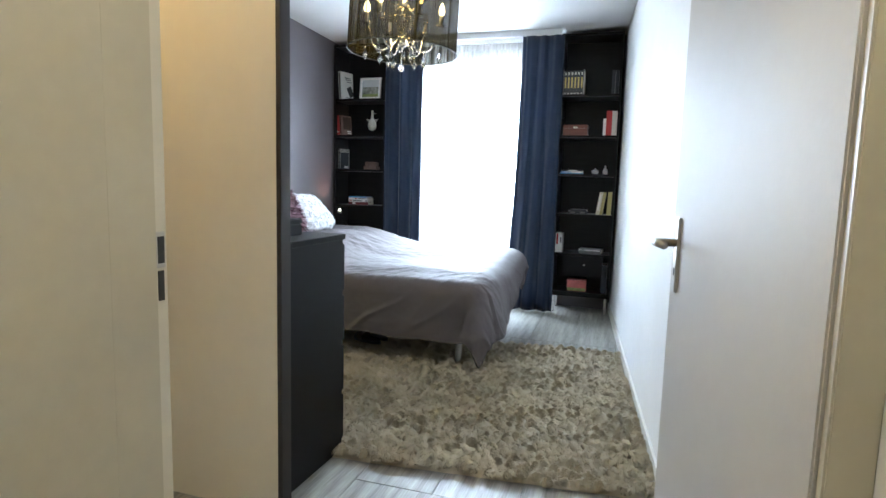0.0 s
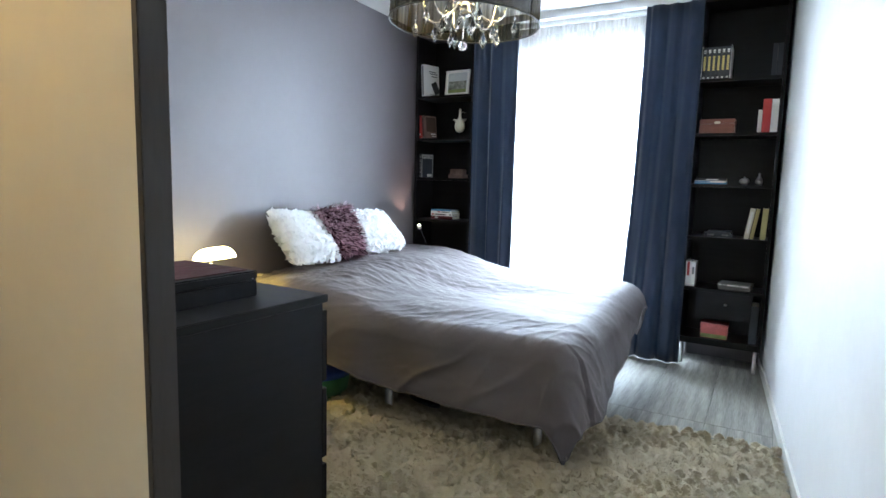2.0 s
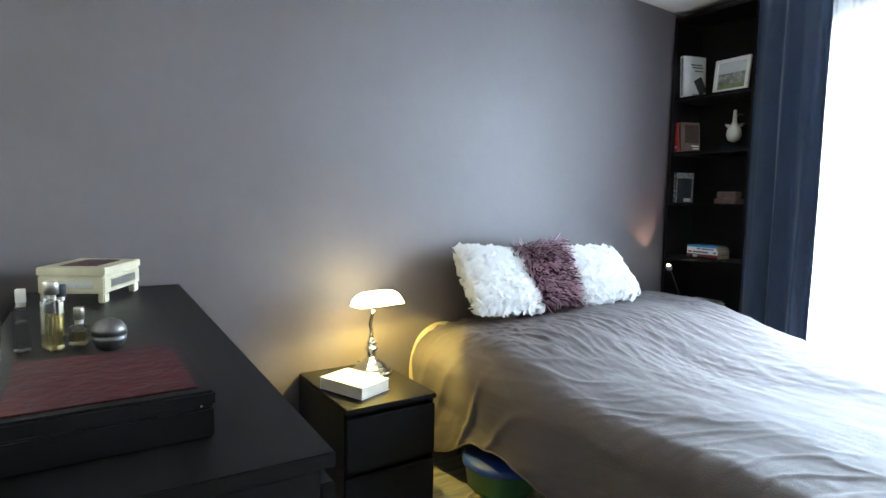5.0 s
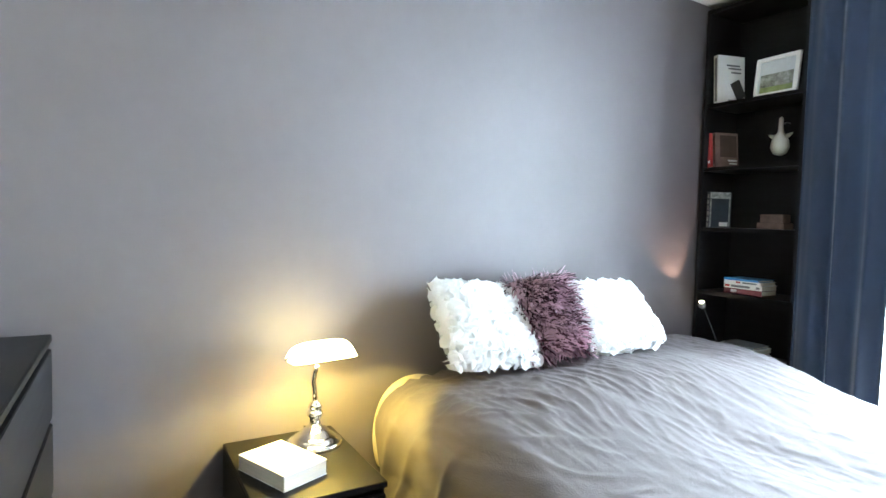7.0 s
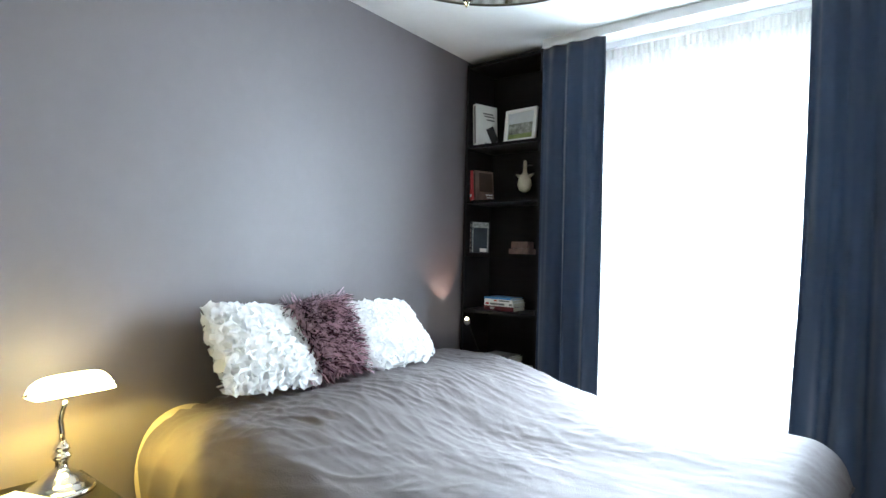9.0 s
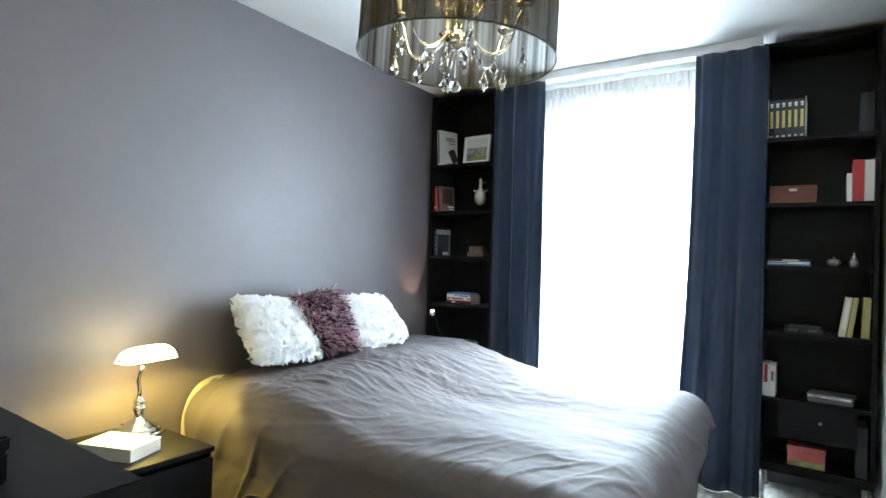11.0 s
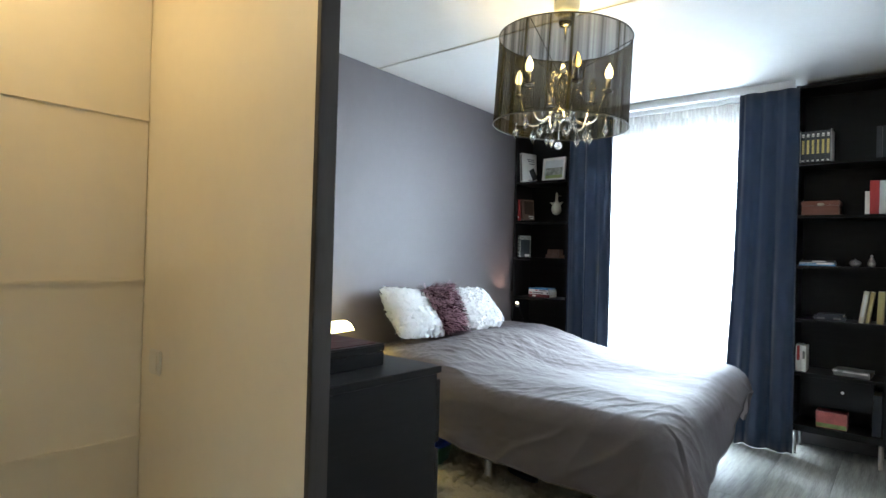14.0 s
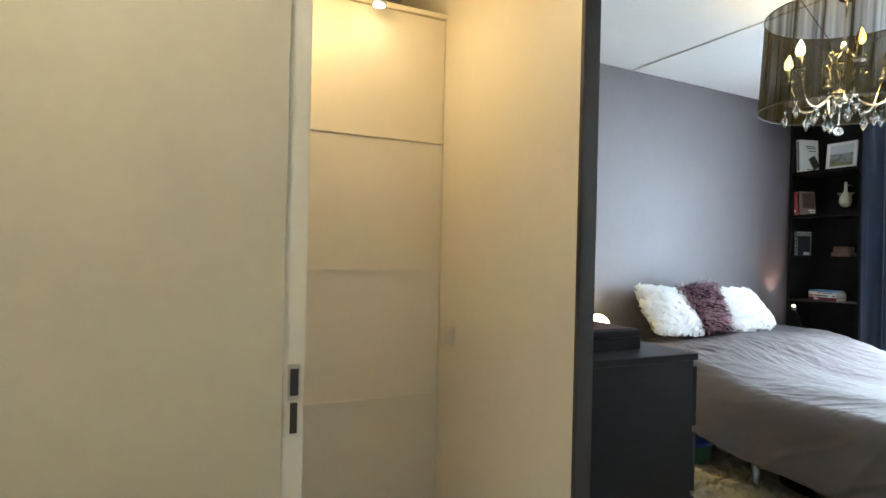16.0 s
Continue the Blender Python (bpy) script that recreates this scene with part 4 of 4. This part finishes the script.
def cushion_base(w, h, d, n=20):
    bm = bmesh.new()
    grids = []
    for side in (1, -1):
        g = []
        for i in range(n + 1):
            row = []
            for j in range(n + 1):
                u, v = -1 + 2 * i / n, -1 + 2 * j / n
                bulge = max(0.0, (1 - u ** 4) * (1 - v ** 4)) ** 0.55
                pinch = 1 - 0.07 * (1 - abs(u * v)) * max(abs(u), abs(v)) ** 3
                row.append(bm.verts.new((u * w / 2 * pinch, side * d / 2 * bulge, v * h / 2 * pinch)))
            g.append(row)
        for i in range(n):
            for j in range(n):
                q = (g[i][j], g[i + 1][j], g[i + 1][j + 1], g[i][j + 1])
                bm.faces.new(q if side < 0 else q[::-1])
        grids.append(g)
    bmesh.ops.remove_doubles(bm, verts=bm.verts, dist=0.0005)
    return bm


def petals(w, h, d, count, seed):
    rnd = random.Random(seed)
    verts, faces = [], []
    for k in range(count):
        u, v = rnd.uniform(-1, 1), rnd.uniform(-1, 1)
        side = -1 if rnd.random() < 0.72 else 1
        bulge = max(0.0, (1 - u ** 4) * (1 - v ** 4)) ** 0.55
        c = Vector((u * w / 2, side * d / 2 * bulge, v * h / 2))
        nrm = Vector((u * 0.5 * abs(u), side * (0.35 + bulge), v * 0.5 * abs(v) - 0.3)).normalized()
        q = nrm.to_track_quat("Z", "Y").to_matrix() @ Euler((rnd.uniform(-0.4, 0.4), rnd.uniform(-0.4, 0.4), rnd.uniform(0, 6.28))).to_matrix()
        r = rnd.uniform(0.020, 0.031)
        base = len(verts)
        ring = 7
        verts.append(c + nrm * 0.002)
        for a in range(ring):
            an = 2 * math.pi * a / ring
            rr = r * (1 + 0.18 * math.sin(3 * an + k))
            verts.append(c + q @ Vector((rr * math.cos(an), rr * math.sin(an), 0.010 + 0.006 * math.cos(2 * an + k))))
        for a in range(ring):
            faces.append((base, base + 1 + a, base + 1 + (a + 1) % ring))
    return verts, faces


def strands(w, h, d, count, seed):
    rnd = random.Random(seed)
    verts, faces = [], []
    for k in range(count):
        u, v = rnd.uniform(-1, 1), rnd.uniform(-1, 1)
        side = -1 if rnd.random() < 0.7 else 1
        bulge = max(0.0, (1 - u ** 4) * (1 - v ** 4)) ** 0.55
        c = Vector((u * w / 2, side * d / 2 * bulge, v * h / 2))
        out = Vector((u * 0.9 * u * u + rnd.uniform(-0.7, 0.7), side * (0.4 + 0.5 * bulge) + rnd.uniform(-0.3, 0.3), v * 0.7 * v * v + rnd.uniform(-0.8, 0.6))).normalized()
        wide = out.orthogonal().normalized() * rnd.uniform(0.0030, 0.0060)
        ln = rnd.uniform(0.034, 0.068)
        sag = Vector((0, 0, -ln * rnd.uniform(0.0, 0.4)))
        base = len(verts)
        for s in (0, 0.55, 1):
            p = c + out * ln * s + sag * s * s
            verts += [p - wide * (1 - 0.4 * s), p + wide * (1 - 0.4 * s)]
        faces += [(base, base + 1, base + 3, base + 2), (base + 2, base + 3, base + 5, base + 4)]
    return verts, faces


def cushion(m, w, h, d, cloth, maker, count, trim, seed, label):
    c = thing("cushion", m, label, "cushion", "bed cushions")
    part("cover", cushion_base(w, h, d), cloth, c, "", True)
    me = bpy.data.meshes.new(trim)
    me.from_pydata(*((lambda vf: (vf[0], [], vf[1]))(maker(w, h, d, count, seed))))
    me.materials.append(cloth)
    me.polygons.foreach_set("use_smooth", [True] * len(me.polygons))
    ob = new(trim, me)
    ob.parent = c
    tagged(ob, "", "", "", "stuff")
    return c


cushion(pose(-2.67, 3.755, 0.918, -40, 4, 88), 0.415, 0.365, 0.12, M_WHITE, petals, 800, "petal_ruffle", 3, "white cushion covered in ruffled petals")
cushion(pose(-2.62, 4.42, 0.918, -46, -1, 84), 0.42, 0.35, 0.12, M_WHITE, petals, 800, "petal_ruffle", 4, "white cushion covered in ruffled petals, leaning over")
cushion(pose(-2.655, 4.055, 0.93, -27, -5, 80), 0.30, 0.36, 0.13, M_PURPLE, strands, 2300, "ribbon_shag", 5, "plum cushion with shaggy shiny ribbons")

# under the bed
gb = thing("storage_tub", pose(-2.33, 3.53, 0), "green plastic tub with a blue lid under the bed", "storage tub")
part("tub", lathe([(0.13, 0.045), (0.155, 0.06), (0.17, 0.15), (0.175, 0.155)], 28), M_GBOX, gb, "", True)
part("lid", lathe([(0.18, 0.156), (0.18, 0.17), (0.165, 0.19), (0.02, 0.195)], 28), M_BLID, gb, "blue lid", True)
part("base", lathe([(0.12, 0.0), (0.13, 0.045)], 28), M_GBOX, gb)

pc = thing("power_cable", pose(-2.33, 3.22, 0), "thin black power cable lying on the rug", "cable")
part("wire", tube([(-0.03, 0.0, 0.004), (0.0, 0.01, 0.030), (0.05, 0.03, 0.042), (0.12, 0.035, 0.042), (0.18, 0.02, 0.042), (0.22, 0.035, 0.042)], 0.003, 6), M_CABLE, pc, "", True)


def slipper(m):
    s = thing("slipper", m, "dark brown slipper under the bed", "slipper", "pair of slippers")
    sole = [(0.045 * math.cos(a) * (1 + 0.12 * math.sin(a)), 0.13 * math.sin(a)) for a in [2 * math.pi * k / 24 for k in range(24)]]
    part("sole", prism(sole, 0.0, 0.018), M_CABLE, s)
    up = bmesh.new()
    bmesh.ops.create_uvsphere(up, u_segments=16, v_segments=8, radius=1)
    bmesh.ops.delete(up, geom=[v for v in up.verts if v.co.z < -0.05 or v.co.y < -0.25], context="VERTS")
    moved(up, pose(0, 0.02, 0.018) @ Matrix.Diagonal((0.047, 0.112, 0.05, 1)))
    part("upper", up, M_SHOE, s, "", True)


slipper(pose(-1.72, 3.72, 0.045, 0, 0, 70))
slipper(pose(-1.70, 3.84, 0.045, 0, 0, 60))


# ---- chandelier ----
CX, CY = -1.345, 3.383
HANG = Matrix.Translation((CX + 0.013, CY + 0.008, CEIL)) @ Matrix.Rotation(radians(2.2), 4, Vector((-0.5, 0.86, 0)).normalized()) @ Matrix.Translation((0, 0, -CEIL))
ch = thing("chandelier", HANG, "crystal chandelier inside a black string drum shade, lit", "chandelier")
part("canopy", lathe([(0.045, 2.572), (0.060, 2.576), (0.064, 2.60), (0.064, CEIL - 0.001)], 28), M_CERAM, ch, "white ceiling rose", True)
part("cup", lathe([(0.010, 2.505), (0.030, 2.512), (0.042, 2.535), (0.044, 2.571)], 28), M_CHROME, ch, "", True)
part("stem", lathe([(0.007, 2.02), (0.007, 2.55)], 12), M_CHROME, ch, "", True)
part("column", lathe([(0.006, 2.03), (0.03, 2.04), (0.045, 2.065), (0.03, 2.085), (0.014, 2.10), (0.03, 2.14), (0.034, 2.19), (0.016, 2.22), (0.026, 2.26), (0.012, 2.30), (0.007, 2.33)], 24), M_CHROME, ch, "", True)
drum = bmesh.new()
seg = 96
lo_ = [drum.verts.new((0.336 * math.cos(2 * math.pi * k / seg), 0.336 * math.sin(2 * math.pi * k / seg), 2.001)) for k in range(seg)]
hi_ = [drum.verts.new((v.co.x * 0.985, v.co.y * 0.985, 2.446)) for v in lo_]
for k in range(seg):
    drum.faces.new((lo_[k], lo_[(k + 1) % seg], hi_[(k + 1) % seg], hi_[k]))
part("shade", drum, M_SHADE, ch, "sheer black string drum shade", True)
ringpts = [2 * math.pi * k / 64 for k in range(65)]
for z, r in ((2.001, 0.337), (2.446, 0.332)):
    part("hoop", tube([(r * math.cos(a), r * math.sin(a), z) for a in ringpts], 0.0032, 6), M_CABLE, ch, "thin black hoop")
for k in range(3):
    a = 2 * math.pi * k / 3 + 0.5
    part("spoke", tube([(0.01 * math.cos(a), 0.01 * math.sin(a), 2.245), (0.332 * math.cos(a), 0.332 * math.sin(a), 2.446)], 0.0018, 6), M_CABLE, ch)


def drop(x_, y_, z_, big=1.0):
    own = lathe([(0.001, 0), (0.011 * big, 0.018 * big), (0.013 * big, 0.026 * big), (0.002, 0.052 * big)], 6)
    lathe([(0.001, 0.053 * big), (0.006 * big, 0.059 * big), (0.001, 0.066 * big)], 6, own)
    return moved(own, pose(x_, y_, z_))


for k in range(6):
    a = 2 * math.pi * k / 6 + 0.25
    c, s = math.cos(a), math.sin(a)
    path = []
    for q in range(17):
        u = q / 16
        r = 0.03 + 0.20 * u
        path.append((r * c, r * s, 2.095 - 0.085 * math.sin(min(1.0, u * 1.15) * math.pi * 0.86) + 0.10 * smooth_step(0.72, 1.0, u)))
    arm = part("arm", tube(path, 0.0055, 8), M_CHROME, ch, "curved chrome arm", True)
    ex, ey, ez = path[-1]
    part("drip_dish", moved(lathe([(0.006, -0.004), (0.026, 0.004), (0.034, 0.012), (0.03, 0.012), (0.008, 0.004)], 18), pose(ex, ey, ez)), M_CHROME, arm, "", True)
    part("candle", moved(lathe([(0.0115, 0.006), (0.0115, 0.07)], 14), pose(ex, ey, ez)), M_SILVER, arm, "slim dark metal candle sleeve", True)
    lit = k in (0, 3, 4)
    part("bulb", moved(lathe([(0.010, 0.071), (0.0175, 0.082), (0.0205, 0.095), (0.0185, 0.110), (0.012, 0.128), (0.005, 0.143), (0.001, 0.149)], 16), pose(ex, ey, ez)), M_BULB if lit else M_FIL, arm, "glowing candle bulb" if lit else "unlit amber candle bulb", True)
    part("crystal", tube([(ex, ey, ez), (ex, ey, 2.03)], 0.0012, 5, drop(ex, ey, 1.945, 1.3)), M_CRYSTAL, arm, "clear crystal drop")
    part("crystal", drop(0.135 * c, 0.135 * s, 1.918, 1.45), M_CRYSTAL, arm, "clear crystal drop")
    a2 = a + 0.5
    part("crystal", drop(0.085 * math.cos(a2), 0.085 * math.sin(a2), 1.97, 0.9), M_CRYSTAL, arm, "clear crystal drop")
    part("crystal", drop(0.05 * math.cos(a2), 0.05 * math.sin(a2), 2.15, 0.9), M_CRYSTAL, arm, "clear crystal drop")
    part("crystal", drop(0.085 * c, 0.085 * s, 2.185, 0.9), M_CRYSTAL, arm, "clear crystal drop")
    part("crystal", drop(ex * 1.0 - 0.03 * s, ey + 0.03 * c, ez - 0.06, 0.8), M_CRYSTAL, arm, "clear crystal drop")
    part("hook", tube([(0.03 * c, 0.03 * s, 2.20), (0.06 * c, 0.06 * s, 2.27), (0.085 * c, 0.085 * s, 2.25)], 0.0025, 6), M_CHROME, arm, "", True)
    part("upper_scroll", tube([((0.02 + 0.06 * math.sin(q / 8 * math.pi)) * math.cos(a2), (0.02 + 0.06 * math.sin(q / 8 * math.pi)) * math.sin(a2), 2.13 + 0.14 * q / 8) for q in range(9)], 0.003, 6), M_CHROME, arm, "", True)
for k in range(9):
    z = 2.028 - 0.011 * k
    part("bead", lathe([(0.001, z - 0.005), (0.005, z), (0.001, z + 0.005)], 8), M_CRYSTAL, ch, "", True)
ball = bmesh.new()
bmesh.ops.create_icosphere(ball, subdivisions=2, radius=0.021, matrix=Matrix.Translation((0, 0, 1.906)))
part("crystal_ball", ball, M_CRYSTAL, ch, "faceted crystal ball")

# ---- rug ----
RUG = pose(-1.11, 3.11, 0, 0, 0, 5.0)
RW, RL = 1.22, 0.98


def rug_base():
    bm = bmesh.new()
    nx, ny = 90, 80
    rows = []
    for i in range(nx + 1):
        row = []
        for j in range(ny + 1):
            u, v = -1 + 2 * i / nx, -1 + 2 * j / ny
            edge = min(1.0, (1 - abs(u)) * 14, (1 - abs(v)) * 14)
            z = 0.004 + 0.010 * edge + 0.004 * edge * noise.noise((u * 14, v * 13, 4.0))
            row.append(bm.verts.new((u * RW + 0.008 * noise.noise((v * 9, u, 1)), v * RL + 0.008 * noise.noise((u * 9, v, 2)), z)))
        rows.append(row)
    for a, b in zip(rows, rows[1:]):
        for j in range(ny):
            bm.faces.new((a[j], a[j + 1], b[j + 1], b[j]))
    return bm


rug = thing("rug", RUG, "thick cream shag rug on the laminate floor", "rug")
part("backing", rug_base(), M_RUG, rug, "", True)


def pile(cell, each, seed):
    """Knots on a loose grid; the strands of each fan out from a small dome."""
    rng = np.random.default_rng(seed)
    gx, gy = np.meshgrid(np.arange(-RW + cell / 2, RW, cell), np.arange(-RL + cell / 2, RL, cell))
    tufts = gx.size
    cu = gx.ravel() + rng.normal(0, cell * 0.27, tufts)
    cv = gy.ravel() + rng.normal(0, cell * 0.27, tufts)
    flow = np.sin(cu * 8 + 3 * np.sin(cv * 6)) * 1.3 + np.sin(cv * 10 + 2 * np.sin(cu * 5)) * 1.3 + rng.normal(0, 0.8, tufts)
    high = rng.uniform(0.020, 0.038, tufts)
    k = np.repeat(np.arange(tufts), each)
    n = tufts * each
    rad, turn = cell * 0.52 * np.sqrt(rng.uniform(0, 1, n)), rng.uniform(0, 2 * np.pi, n)
    ox, oy = rad * np.cos(turn), rad * np.sin(turn)
    ang = np.arctan2(0.5 * oy + 0.014 * np.sin(flow[k]), 0.5 * ox + 0.014 * np.cos(flow[k])) + rng.normal(0, 0.3, n)
    ln = rng.uniform(0.016, 0.036, n)
    up = high[k] * (1.0 - 0.62 * (rad / (cell * 0.52)) ** 2) + rng.uniform(-0.002, 0.005, n)
    zero = np.zeros(n)
    p0 = np.stack([cu[k] + ox, cv[k] + oy, zero + 0.012], 1)
    lean = np.stack([np.cos(ang), np.sin(ang), zero], 1)
    side = np.stack([-np.sin(ang), np.cos(ang), zero], 1) * rng.uniform(0.0012, 0.0021, n)[:, None]
    p1 = p0 + lean * (ln * 0.3)[:, None] + np.stack([zero, zero, up], 1)
    p2 = p0 + lean * ln[:, None] + np.stack([zero, zero, up * 0.75], 1)
    vs = np.stack([p0 - side, p0 + side, p1 - side, p1 + side, p2], 1).reshape(-1, 3)
    b = np.arange(n)[:, None] * 5
    tri = np.concatenate([b + np.array([[0, 1, 3]]), b + np.array([[0, 3, 2]]), b + np.array([[2, 3, 4]])])
    me = bpy.data.meshes.new("wool")
    me.from_pydata(vs.tolist(), [], tri.tolist())
    me.materials.append(M_RUG)
    ob = new("wool", me)
    ob.parent = rug
    return tagged(ob, "long cream wool pile", "", "", "stuff")


pile(0.041, 125, 5)

# ---- floor boards, last ----
board_cache = {}


def board(x0, x1, y0, y1):
    key = (round(x1 - x0, 3), round(y1 - y0, 3))
    if key not in board_cache:
        board_cache[key] = finish("board", box(0, key[0] - 0.002, 0, key[1] - 0.002, -0.006, 0.0, 0.0012, None, 1), M_PLANK)
    ob = new("board", board_cache[key])
    ob.parent = floor
    ob.location = (x0, y0, 0)


rb_ = random.Random(4)
xx, col = -2.95, 0
while xx < 0.40:
    yy = -1.6 - rb_.choice((0.0, 0.3, 0.6, 0.9))
    while yy < 5.82:
        a, b = max(yy, -1.6), min(yy + 1.2, 5.82)
        if b - (a if xx > -0.9 else max(a, 0.7)) > 0.02:
            board(xx, xx + 0.33, a if xx > -0.9 else max(a, 0.7), b)
        yy += 1.2
    xx += 0.33
